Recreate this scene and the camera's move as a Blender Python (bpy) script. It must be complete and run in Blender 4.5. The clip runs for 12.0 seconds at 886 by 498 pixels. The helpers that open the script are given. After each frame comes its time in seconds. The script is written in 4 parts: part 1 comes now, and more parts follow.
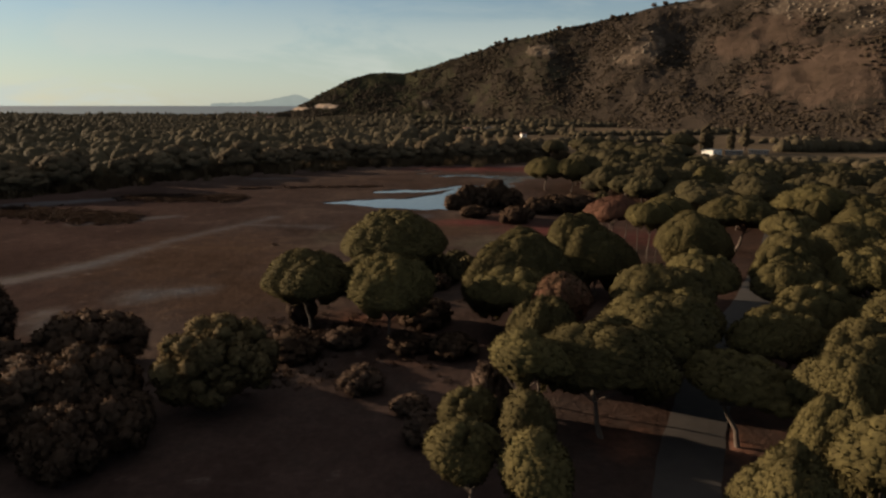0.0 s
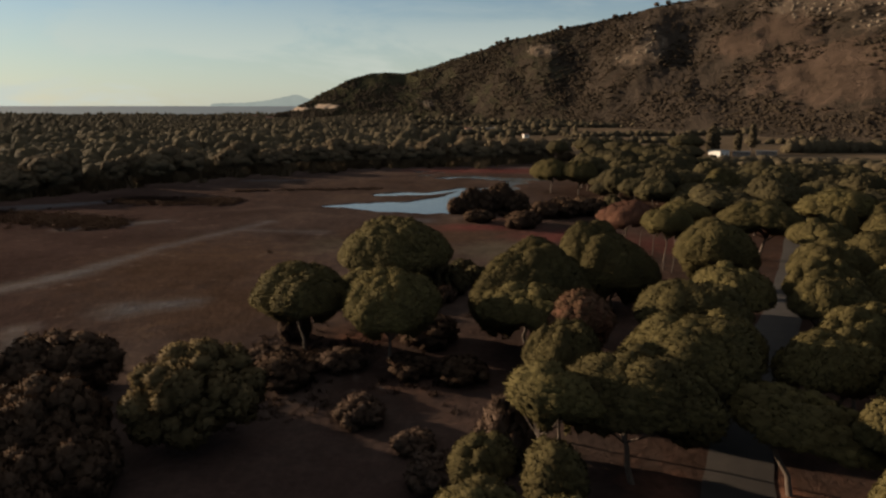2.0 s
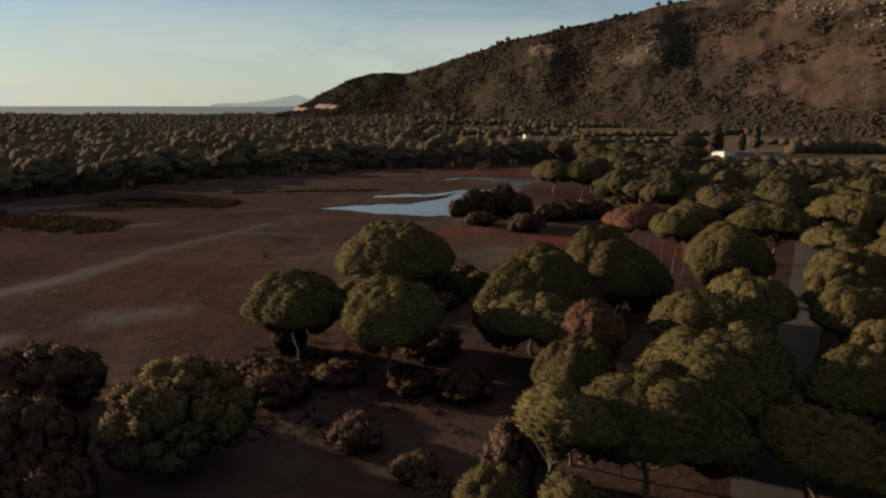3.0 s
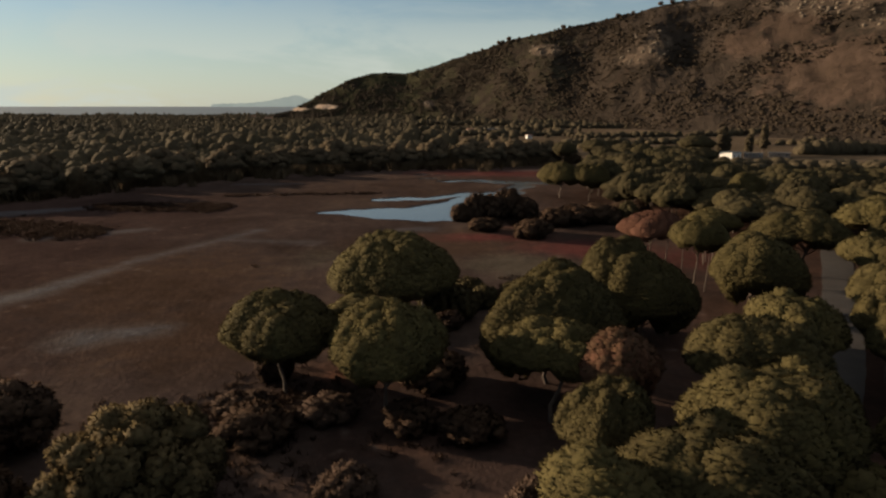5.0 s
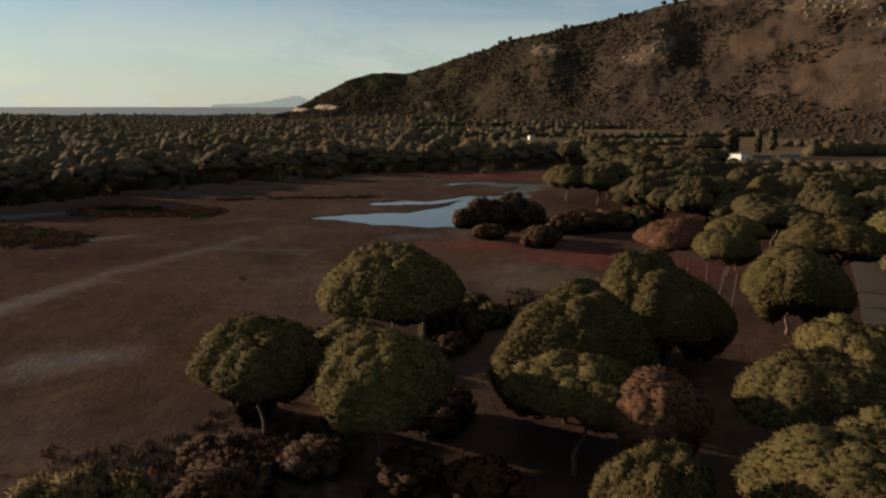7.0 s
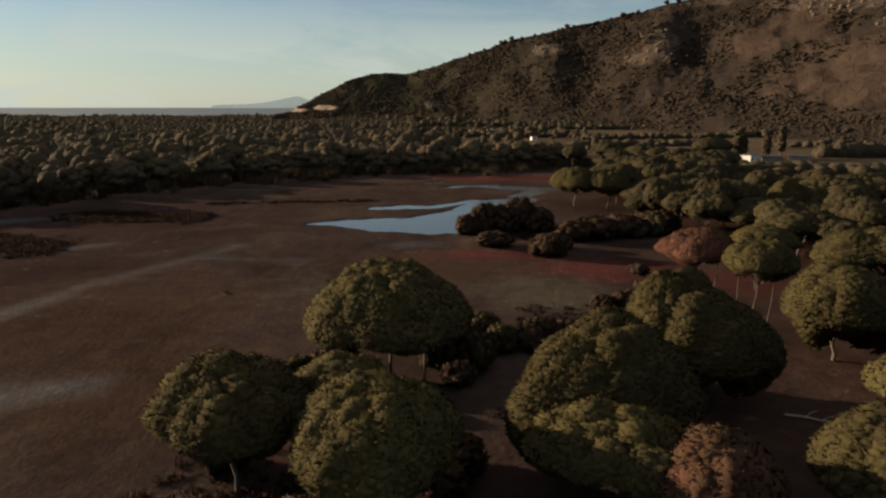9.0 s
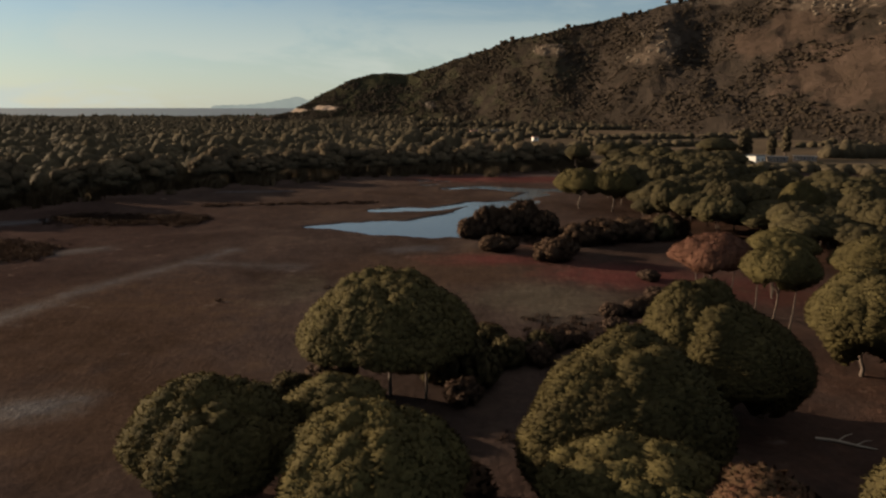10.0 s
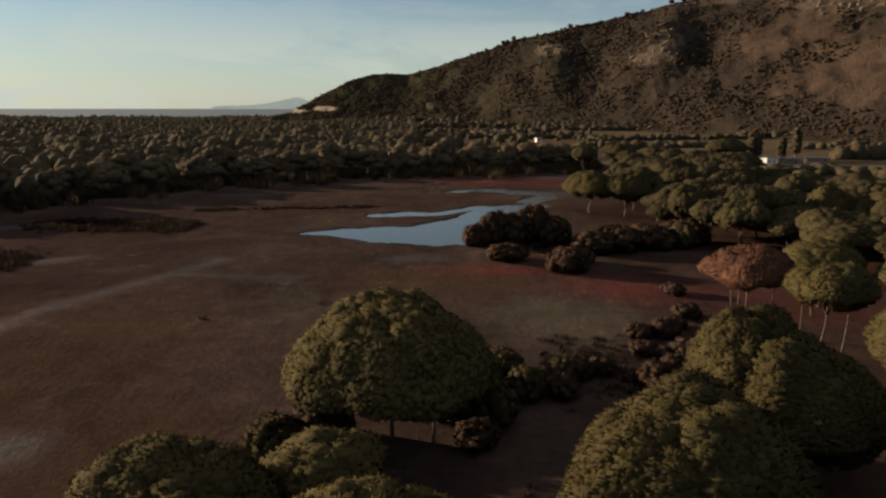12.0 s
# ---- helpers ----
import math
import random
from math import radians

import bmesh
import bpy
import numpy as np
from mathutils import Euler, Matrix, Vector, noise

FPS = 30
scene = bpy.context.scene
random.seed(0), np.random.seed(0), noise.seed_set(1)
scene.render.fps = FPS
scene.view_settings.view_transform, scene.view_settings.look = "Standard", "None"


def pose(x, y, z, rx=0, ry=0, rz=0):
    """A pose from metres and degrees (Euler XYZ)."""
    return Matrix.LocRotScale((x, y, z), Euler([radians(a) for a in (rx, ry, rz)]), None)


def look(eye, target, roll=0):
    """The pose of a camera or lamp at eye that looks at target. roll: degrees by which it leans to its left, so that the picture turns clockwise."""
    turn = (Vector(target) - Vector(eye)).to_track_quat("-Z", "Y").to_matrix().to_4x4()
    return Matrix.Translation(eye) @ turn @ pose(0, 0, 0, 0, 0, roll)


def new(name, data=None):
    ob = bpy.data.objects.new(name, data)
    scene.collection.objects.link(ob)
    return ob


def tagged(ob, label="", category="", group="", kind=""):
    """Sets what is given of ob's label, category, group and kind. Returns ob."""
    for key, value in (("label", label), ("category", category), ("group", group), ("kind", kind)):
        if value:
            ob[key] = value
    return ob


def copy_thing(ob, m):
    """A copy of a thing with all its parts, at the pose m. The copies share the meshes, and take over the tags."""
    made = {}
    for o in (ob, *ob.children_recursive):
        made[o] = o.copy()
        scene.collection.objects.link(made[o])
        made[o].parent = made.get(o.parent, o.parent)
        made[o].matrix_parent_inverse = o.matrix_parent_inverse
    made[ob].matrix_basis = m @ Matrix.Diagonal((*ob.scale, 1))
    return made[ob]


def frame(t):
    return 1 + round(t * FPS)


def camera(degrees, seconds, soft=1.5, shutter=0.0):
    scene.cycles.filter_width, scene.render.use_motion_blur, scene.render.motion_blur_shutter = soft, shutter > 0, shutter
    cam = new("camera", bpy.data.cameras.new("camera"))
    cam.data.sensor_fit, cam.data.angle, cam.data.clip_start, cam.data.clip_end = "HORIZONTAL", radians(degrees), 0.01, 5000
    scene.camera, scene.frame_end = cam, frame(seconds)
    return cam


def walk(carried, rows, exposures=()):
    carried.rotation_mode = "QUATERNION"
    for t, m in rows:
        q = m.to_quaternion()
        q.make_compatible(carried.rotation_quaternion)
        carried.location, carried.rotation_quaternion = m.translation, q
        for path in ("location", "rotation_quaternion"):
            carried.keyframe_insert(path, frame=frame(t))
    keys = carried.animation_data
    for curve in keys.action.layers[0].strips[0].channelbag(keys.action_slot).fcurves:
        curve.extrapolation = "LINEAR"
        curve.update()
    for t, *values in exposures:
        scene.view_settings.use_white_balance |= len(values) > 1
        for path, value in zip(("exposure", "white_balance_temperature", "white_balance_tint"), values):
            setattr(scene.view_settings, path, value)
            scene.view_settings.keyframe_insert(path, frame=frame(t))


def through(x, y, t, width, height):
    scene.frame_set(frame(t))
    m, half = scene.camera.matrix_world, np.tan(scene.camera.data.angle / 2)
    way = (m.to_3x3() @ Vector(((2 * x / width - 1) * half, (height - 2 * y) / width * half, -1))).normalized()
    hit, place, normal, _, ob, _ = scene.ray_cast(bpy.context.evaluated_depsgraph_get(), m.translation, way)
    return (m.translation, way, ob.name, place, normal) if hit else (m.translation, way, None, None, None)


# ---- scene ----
cam = camera(69.2, 12.0, soft=2.4)
PATH = [
    (0, pose(1.333, 0.091, 24.604, 77.293, 0, 0.161)),
    (1.5, pose(0.894, 4.632, 24.513, 77.308, 0, 0.190)),
    (3, pose(0.574, 9.610, 24.406, 77.328, 0, 0.219)),
    (4.5, pose(0.325, 14.927, 24.281, 77.354, 0, 0.247)),
    (6, pose(0.102, 20.487, 24.139, 77.384, 0, 0.276)),
    (7.5, pose(-0.141, 26.192, 23.980, 77.420, 0, 0.305)),
    (9, pose(-0.450, 31.945, 23.804, 77.461, 0, 0.334)),
    (10.5, pose(-0.871, 37.649, 23.611, 77.507, 0, 0.363)),
    (12, pose(-1.451, 43.207, 23.401, 77.558, 0, 0.392)),
]
walk(cam, PATH, exposures=[(0, 1.32), (12, 1.32)])

# ---- light: low evening sun from the left, hazy sky ----
SUN_ELEVATION, SUN_LEFT = 10.5, 68.0          # degrees; SUN_LEFT is counted from straight ahead to the left
to_sun = Vector((-math.sin(radians(SUN_LEFT)) * math.cos(radians(SUN_ELEVATION)),
                 math.cos(radians(SUN_LEFT)) * math.cos(radians(SUN_ELEVATION)), math.sin(radians(SUN_ELEVATION))))
sun = new("sun", bpy.data.lights.new("sun", "SUN"))
sun.data.energy, sun.data.angle, sun.data.color = 5.0, radians(0.6), (1.0, 0.77, 0.52)
sun.matrix_world = look(to_sun * 300, (0, 0, 0))

world = bpy.data.worlds.new("evening_sky")
scene.world = world
world.use_nodes = True
wt = world.node_tree
wt.nodes.clear()


def wnode(kind, **values):
    n = wt.nodes.new(kind)
    for key, value in values.items():
        n.inputs[key].default_value = value
    return n


sky = wt.nodes.new("ShaderNodeTexSky")
sky.sky_type, sky.sun_disc = "NISHITA", False
sky.sun_elevation, sky.sun_rotation = radians(SUN_ELEVATION), radians(-SUN_LEFT)
sky.air_density, sky.dust_density, sky.ozone_density = 1.0, 0.4, 2.0
coords = wt.nodes.new("ShaderNodeTexCoord")
height = wt.nodes.new("ShaderNodeSeparateXYZ")
stretch = wt.nodes.new("ShaderNodeMapping")
stretch.inputs["Scale"].default_value = (1.0, 1.0, 3.4)
stretch.inputs["Location"].default_value = (0.35, 0.2, 0.05)
cloud_noise = wnode("ShaderNodeTexNoise", Scale=3.2, Detail=8.0, Roughness=0.58, Distortion=0.7)
cloud_ramp = wt.nodes.new("ShaderNodeMapRange")
cloud_ramp.interpolation_type = "SMOOTHSTEP"
for key, value in (("From Min", 0.43), ("From Max", 0.58), ("To Min", 0.62), ("To Max", 1.0)):
    cloud_ramp.inputs[key].default_value = value
low_sky = wt.nodes.new("ShaderNodeMapRange")
low_sky.interpolation_type = "SMOOTHSTEP"
for key, value in (("From Min", 0.20), ("From Max", 0.01), ("To Min", 0.16), ("To Max", 0.97)):
    low_sky.inputs[key].default_value = value
cloud_amount = wt.nodes.new("ShaderNodeMath")
cloud_amount.operation = "MULTIPLY"
fill_veil = wt.nodes.new("ShaderNodeMapRange")              # unseen bright cloud overhead, added to fill the shade
for key, value in (("From Min", 0.22), ("From Max", 0.60), ("To Min", 0.0), ("To Max", 0.62)):
    fill_veil.inputs[key].default_value = value
cover = wt.nodes.new("ShaderNodeMath")
cover.operation = "MAXIMUM"
cooler = wt.nodes.new("ShaderNodeMixRGB")
cooler.blend_type = "MULTIPLY"
cooler.inputs["Fac"].default_value = 1.0
cooler.inputs["Color2"].default_value = (0.85, 0.97, 1.12, 1)
cloud_mix = wt.nodes.new("ShaderNodeMixRGB")
cloud_tint = wt.nodes.new("ShaderNodeMixRGB")
cloud_tint.inputs["Color1"].default_value = (6.1, 6.6, 5.9, 1)    # thin sunlit cloud and sea haze
cloud_tint.inputs["Color2"].default_value = (7.1, 6.3, 5.4, 1)    # warm tint of the added overhead fill
background = wnode("ShaderNodeBackground", Strength=0.0375)
world_out = wt.nodes.new("ShaderNodeOutputWorld")
wt.links.new(coords.outputs["Generated"], stretch.inputs["Vector"])
wt.links.new(coords.outputs["Generated"], height.inputs["Vector"])
wt.links.new(stretch.outputs["Vector"], cloud_noise.inputs["Vector"])
wt.links.new(cloud_noise.outputs["Fac"], cloud_ramp.inputs["Value"])
wt.links.new(height.outputs["Z"], low_sky.inputs["Value"])
wt.links.new(cloud_ramp.outputs["Result"], cloud_amount.inputs[0])
wt.links.new(low_sky.outputs["Result"], cloud_amount.inputs[1])
wt.links.new(height.outputs["Z"], fill_veil.inputs["Value"])
wt.links.new(cloud_amount.outputs[0], cover.inputs[0])
wt.links.new(fill_veil.outputs["Result"], cover.inputs[1])
wt.links.new(cover.outputs[0], cloud_mix.inputs["Fac"])
wt.links.new(fill_veil.outputs["Result"], cloud_tint.inputs["Fac"])
wt.links.new(cloud_tint.outputs["Color"], cloud_mix.inputs["Color2"])
wt.links.new(sky.outputs["Color"], cooler.inputs["Color1"])
wt.links.new(cooler.outputs["Color"], cloud_mix.inputs["Color1"])
wt.links.new(cloud_mix.outputs["Color"], background.inputs["Color"])
wt.links.new(background.outputs["Background"], world_out.inputs["Surface"])


# ---- materials ----
class Nodes:
    """Short hand for a material's node tree."""

    def __init__(self, name):
        self.mat = bpy.data.materials.new(name)
        self.mat.use_nodes = True
        self.t = self.mat.node_tree
        self.t.nodes.clear()
        self.out = self.t.nodes.new("ShaderNodeOutputMaterial")

    def add(self, kind, **values):
        n = self.t.nodes.new(kind)
        for key, value in values.items():
            n.inputs[key].default_value = value
        return n

    def link(self, a, b):
        self.t.links.new(a, b)

    def position(self):
        return self.add("ShaderNodeNewGeometry").outputs["Position"]

    def noise(self, scale, detail=4.0, rough=0.55, distortion=0.0, stretch=None):
        n = self.add("ShaderNodeTexNoise", Scale=scale, Detail=detail, Roughness=rough, Distortion=distortion)
        if stretch:
            m = self.add("ShaderNodeMapping")
            m.inputs["Scale"].default_value = stretch
            self.link(self.position(), m.inputs["Vector"])
            self.link(m.outputs["Vector"], n.inputs["Vector"])
        else:
            self.link(self.position(), n.inputs["Vector"])
        return n.outputs["Fac"]

    def math(self, op, a, b=0.0, clamp=False):
        n = self.add("ShaderNodeMath")
        n.operation, n.use_clamp = op, clamp
        for k, v in enumerate((a, b)):
            if isinstance(v, (int, float)):
                n.inputs[k].default_value = v
            else:
                self.link(v, n.inputs[k])
        return n.outputs[0]

    def step(self, value, low, high):
        n = self.add("ShaderNodeMapRange")
        n.interpolation_type = "SMOOTHSTEP"
        n.inputs["From Min"].default_value, n.inputs["From Max"].default_value = low, high
        self.link(value, n.inputs["Value"])
        return n.outputs["Result"]

    def ramp(self, value, *stops):
        n = self.add("ShaderNodeValToRGB")
        e = n.color_ramp.elements
        while len(e) < len(stops):
            e.new(0.5)
        for k, (at, color) in enumerate(stops):
            e[k].position, e[k].color = at, (*color, 1)
        self.link(value, n.inputs["Fac"])
        return n.outputs["Color"]

    def mix(self, fac, a, b, mode="MIX"):
        n = self.add("ShaderNodeMixRGB")
        n.blend_type = mode
        for key, v in (("Fac", fac), ("Color1", a), ("Color2", b)):
            if isinstance(v, (int, float)):
                n.inputs[key].default_value = v
            elif isinstance(v, tuple):
                n.inputs[key].default_value = (*v, 1)
            else:
                self.link(v, n.inputs[key])
        return n.outputs["Color"]

    def attribute(self, name):
        n = self.add("ShaderNodeAttribute")
        n.attribute_name = name
        return n.outputs["Fac"]

    def finish(self, color, rough=0.8, bump=None, strength=0.4, distance=0.1, specular=0.3, **more):
        p = self.add("ShaderNodeBsdfPrincipled", **more)
        for key, v in (("Base Color", color), ("Roughness", rough)):
            if isinstance(v, tuple):
                p.inputs[key].default_value = (*v, 1)
            elif isinstance(v, (int, float)):
                p.inputs[key].default_value = v
            else:
                self.link(v, p.inputs[key])
        p.inputs["Specular IOR Level"].default_value = specular
        if bump is not None:
            b = self.add("ShaderNodeBump", Strength=strength, Distance=distance)
            self.link(bump, b.inputs["Height"])
            self.link(b.outputs["Normal"], p.inputs["Normal"])
        self.link(p.outputs["BSDF"], self.out.inputs["Surface"])
        self.shader = p
        return self.mat


def foliage(name, dark, mid, light, through=0.08, patch=0.5, fine=5.0):
    """Leaves: colour varies from plant to plant, from twig to twig and in broad patches; some light passes through."""
    n = Nodes(name)
    who = n.add("ShaderNodeObjectInfo").outputs["Random"]
    leaf = n.add("ShaderNodeNewGeometry").outputs["Random Per Island"]
    value = n.math("ADD", n.math("MULTIPLY", who, 0.28), n.math("MULTIPLY", leaf, 0.24))
    value = n.math("ADD", value, n.math("MULTIPLY", n.noise(patch, 3.0), 0.48))
    grain = n.noise(fine, 5.0, 0.7)
    value = n.math("ADD", value, n.math("MULTIPLY", n.math("SUBTRACT", grain, 0.5), 0.7))
    color = n.ramp(value, (0.12, dark), (0.48, mid), (0.88, light))
    n.finish(color, 0.85, grain, 0.9, 0.6 / fine, specular=0.03)
    t = n.add("ShaderNodeBsdfTranslucent")
    n.link(color, t.inputs["Color"])
    m = n.add("ShaderNodeMixShader", Fac=through)
    n.link(n.shader.outputs["BSDF"], m.inputs[1])
    n.link(t.outputs["BSDF"], m.inputs[2])
    n.link(m.outputs["Shader"], n.out.inputs["Surface"])
    return n.mat


pine_leaf = foliage("pine_needles", (0.029, 0.0235, 0.0120), (0.052, 0.0425, 0.0190), (0.086, 0.071, 0.029), through=0.12)
# pine needles again, colour darkened to carry the far grove's shade
shaded_far_leaf = foliage("far_pine_needles_shaded", (0.019, 0.0158, 0.0098), (0.034, 0.0280, 0.0150), (0.058, 0.048, 0.023), patch=0.15, fine=2.0)
red_leaf = foliage("dying_needles", (0.036, 0.021, 0.015), (0.068, 0.032, 0.023), (0.096, 0.050, 0.034))
half_red_leaf = foliage("browning_needles", (0.038, 0.030, 0.016), (0.066, 0.036, 0.023), (0.102, 0.041, 0.028), patch=0.3)
olive_leaf = foliage("tamarisk_leaf", (0.050, 0.037, 0.020), (0.085, 0.063, 0.032), (0.135, 0.100, 0.048))
bush_leaf = foliage("olive_bush_leaf", (0.032, 0.027, 0.015), (0.052, 0.043, 0.024), (0.078, 0.064, 0.034))
dark_leaf = foliage("dark_shrub_leaf", (0.034, 0.022, 0.016), (0.052, 0.033, 0.023), (0.074, 0.049, 0.033))
grey_leaf = foliage("dry_shrub_leaf", (0.036, 0.024, 0.019), (0.058, 0.039, 0.030), (0.088, 0.060, 0.045))
salt_leaf = foliage("saltmarsh_leaf", (0.0356, 0.023, 0.0185), (0.0518, 0.0341, 0.0267), (0.074, 0.0488, 0.0378))
wood_leaf = foliage("woodland_leaf", (0.036, 0.029, 0.0195), (0.056, 0.045, 0.029), (0.082, 0.065, 0.040), patch=0.035, fine=0.8, through=0.2)
fringe_leaf = foliage("fringe_leaf", (0.055, 0.042, 0.028), (0.083, 0.063, 0.041), (0.122, 0.094, 0.060), patch=0.06, fine=1.2, through=0.2)
scrub_leaf = foliage("hill_scrub_leaf", (0.020, 0.015, 0.011), (0.028, 0.021, 0.015), (0.040, 0.030, 0.021), patch=0.03, fine=1.0)


def bark_material():
    n = Nodes("pine_bark")
    v = n.noise(6.0, 6.0, 0.65, stretch=(1, 1, 0.25))
    c = n.ramp(v, (0.25, (0.035, 0.024, 0.019)), (0.55, (0.068, 0.050, 0.040)), (0.85, (0.14, 0.112, 0.092)))
    return n.finish(c, 0.9, v, 0.6, 0.05)


def ground_material():
    n = Nodes("marsh_ground")
    fine = n.noise(1.6, 8.0, 0.65)
    broad = n.noise(0.055, 5.0, 0.55, 0.6)
    speck = n.noise(0.45, 6.0, 0.62)
    v = n.math("ADD", n.math("MULTIPLY", broad, 0.85), n.math("MULTIPLY", speck, 0.55))
    v = n.math("SUBTRACT", v, 0.20)
    mud = n.ramp(v, (0.30, (0.027, 0.0185, 0.0155)), (0.50, (0.039, 0.0275, 0.0245)), (0.70, (0.058, 0.041, 0.034)))
    rust = n.ramp(v, (0.30, (0.031, 0.0190, 0.013)), (0.55, (0.045, 0.0285, 0.0215)), (0.75, (0.062, 0.040, 0.026)))
    red = n.ramp(v, (0.30, (0.0436, 0.0167, 0.016)), (0.55, (0.0739, 0.0251, 0.0227)), (0.75, (0.0924, 0.0404, 0.0336)))
    pale = n.ramp(v, (0.30, (0.034, 0.029, 0.030)), (0.55, (0.046, 0.042, 0.045)), (0.75, (0.062, 0.060, 0.066)))
    meadow = n.ramp(v, (0.30, (0.0378, 0.03, 0.0228)), (0.55, (0.056, 0.0454, 0.0349)), (0.75, (0.0774, 0.0633, 0.048)))
    litter = n.ramp(v, (0.30, (0.024, 0.0150, 0.0125)), (0.55, (0.040, 0.024, 0.019)), (0.75, (0.072, 0.040, 0.030)))
    field = n.ramp(n.noise(0.03, 6.0, 0.6, stretch=(0.5, 2.2, 1)), (0.30, (0.050, 0.038, 0.025)), (0.5, (0.082, 0.060, 0.041)), (0.72, (0.135, 0.099, 0.068)))
    # the mud ramp again in a darker tone
    darkmud = n.ramp(v, (0.30, (0.026, 0.0165, 0.0145)), (0.50, (0.036, 0.0230, 0.0200)), (0.70, (0.048, 0.031, 0.027)))
    color = mud
    edge = n.math("MULTIPLY", n.math("SUBTRACT", speck, 0.5), 0.9)
    sway = n.math("MULTIPLY", n.math("SUBTRACT", n.noise(0.16, 4.0, 0.6, 1.2), 0.5), 1.1)
    bare = n.ramp(v, (0.30, (0.0699, 0.0343, 0.0244)), (0.55, (0.111, 0.0532, 0.0366)), (0.75, (0.157, 0.0788, 0.0543)))
    salt = n.ramp(v, (0.30, (0.10, 0.095, 0.09)), (0.55, (0.19, 0.185, 0.175)), (0.75, (0.27, 0.265, 0.25)))
    for zone, paint in (("darkmud", darkmud), ("rust", rust), ("red", red), ("meadow", meadow), ("litter", litter), ("field", field), ("pale", pale), ("bare", bare), ("salt", salt)):
        mask = n.step(n.math("ADD", n.attribute(zone), n.math("ADD", edge, sway)), 0.15, 1.0)
        color = n.mix(mask, color, paint)
    color = n.mix(0.45, color, n.ramp(fine, (0.3, (0.55, 0.55, 0.55)), (0.7, (1.35, 1.35, 1.35))), "MULTIPLY")
    wet = n.step(n.attribute("pale"), 0.2, 0.8)
    rough = n.math("SUBTRACT", 0.92, n.math("MULTIPLY", wet, 0.30))
    n.finish(color, rough, n.math("ADD", fine, speck), 0.55, 0.25, 0.0)
    n.link(n.math("MULTIPLY", wet, 0.03), n.shader.inputs["Specular IOR Level"])
    return n.mat


def hill_material():
    n = Nodes("hill_slope")
    broad = n.noise(0.012, 6.0, 0.6, 0.4)
    mid = n.noise(0.07, 7.0, 0.65)
    fine = n.noise(0.4, 5.0, 0.65)
    v = n.math("ADD", n.math("MULTIPLY", broad, 0.35), n.math("ADD", n.math("MULTIPLY", mid, 0.40), n.math("MULTIPLY", fine, 0.25)))
    scrub = n.ramp(v, (0.36, (0.018, 0.0148, 0.0118)), (0.50, (0.030, 0.0235, 0.0190)), (0.64, (0.046, 0.0355, 0.0285)))
    grass = n.ramp(v, (0.36, (0.028, 0.0205, 0.0155)), (0.50, (0.045, 0.0315, 0.0240)), (0.64, (0.066, 0.046, 0.036)))
    rock = n.ramp(v, (0.36, (0.037, 0.0285, 0.022)), (0.50, (0.062, 0.047, 0.036)), (0.64, (0.100, 0.077, 0.060)))
    sand = n.ramp(v, (0.36, (0.189, 0.142, 0.108)), (0.60, (0.31, 0.242, 0.195)))
    edge = n.math("MULTIPLY", n.math("SUBTRACT", n.math("ADD", n.math("MULTIPLY", mid, 0.7), n.math("MULTIPLY", broad, 0.3)), 0.5), 2.4)
    color = scrub
    green = n.ramp(v, (0.36, (0.0158, 0.0154, 0.0096)), (0.50, (0.0255, 0.0243, 0.0151)), (0.64, (0.0401, 0.0364, 0.0233)))
    for zone, paint, low, high in (("green", green, 0.25, 0.75), ("grass", grass, 0.30, 0.70), ("rock", rock, 0.40, 0.62), ("sand", sand, 0.40, 0.60)):
        color = n.mix(n.step(n.math("ADD", n.attribute(zone), edge), low, high), color, paint)
    return n.finish(color, 0.95, n.math("ADD", mid, fine), 0.8, 3.0, 0.0)


def asphalt_material():
    n = Nodes("worn_asphalt")
    v = n.noise(0.5, 7.0, 0.65)
    c = n.ramp(v, (0.3, (0.021, 0.0175, 0.0165)), (0.6, (0.031, 0.0255, 0.0235)), (0.8, (0.043, 0.034, 0.030)))
    return n.finish(c, 0.85, n.noise(14.0, 4.0), 0.3, 0.02)


def water_material(name, color, rough, scale, strength):
    n = Nodes(name)
    w = n.noise(scale, 3.0, 0.5, stretch=(0.6, 1.4, 1))
    return n.finish(color, rough, w, strength, 0.05, 0.5)


def plaster_material(name, color):
    n = Nodes(name)
    v = n.noise(0.8, 6.0, 0.6)
    c = n.mix(0.5, color, n.ramp(v, (0.3, tuple(k * 0.75 for k in color)), (0.7, color)))
    return n.finish(c, 0.8, v, 0.2, 0.02)


def tile_material():
    n = Nodes("roof_tiles")
    v = n.noise(1.2, 5.0, 0.6)
    return n.finish(n.ramp(v, (0.3, (0.135, 0.0631, 0.0421)), (0.7, (0.252, 0.126, 0.0841))), 0.85, v, 0.4, 0.05)


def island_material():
    n = Nodes("far_island_haze")
    # haze of the distance is put into this colour, which glows by itself
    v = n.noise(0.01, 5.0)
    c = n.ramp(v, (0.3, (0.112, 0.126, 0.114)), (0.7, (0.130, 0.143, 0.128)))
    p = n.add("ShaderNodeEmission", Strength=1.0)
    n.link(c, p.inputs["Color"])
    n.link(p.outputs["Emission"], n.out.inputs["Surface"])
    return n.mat


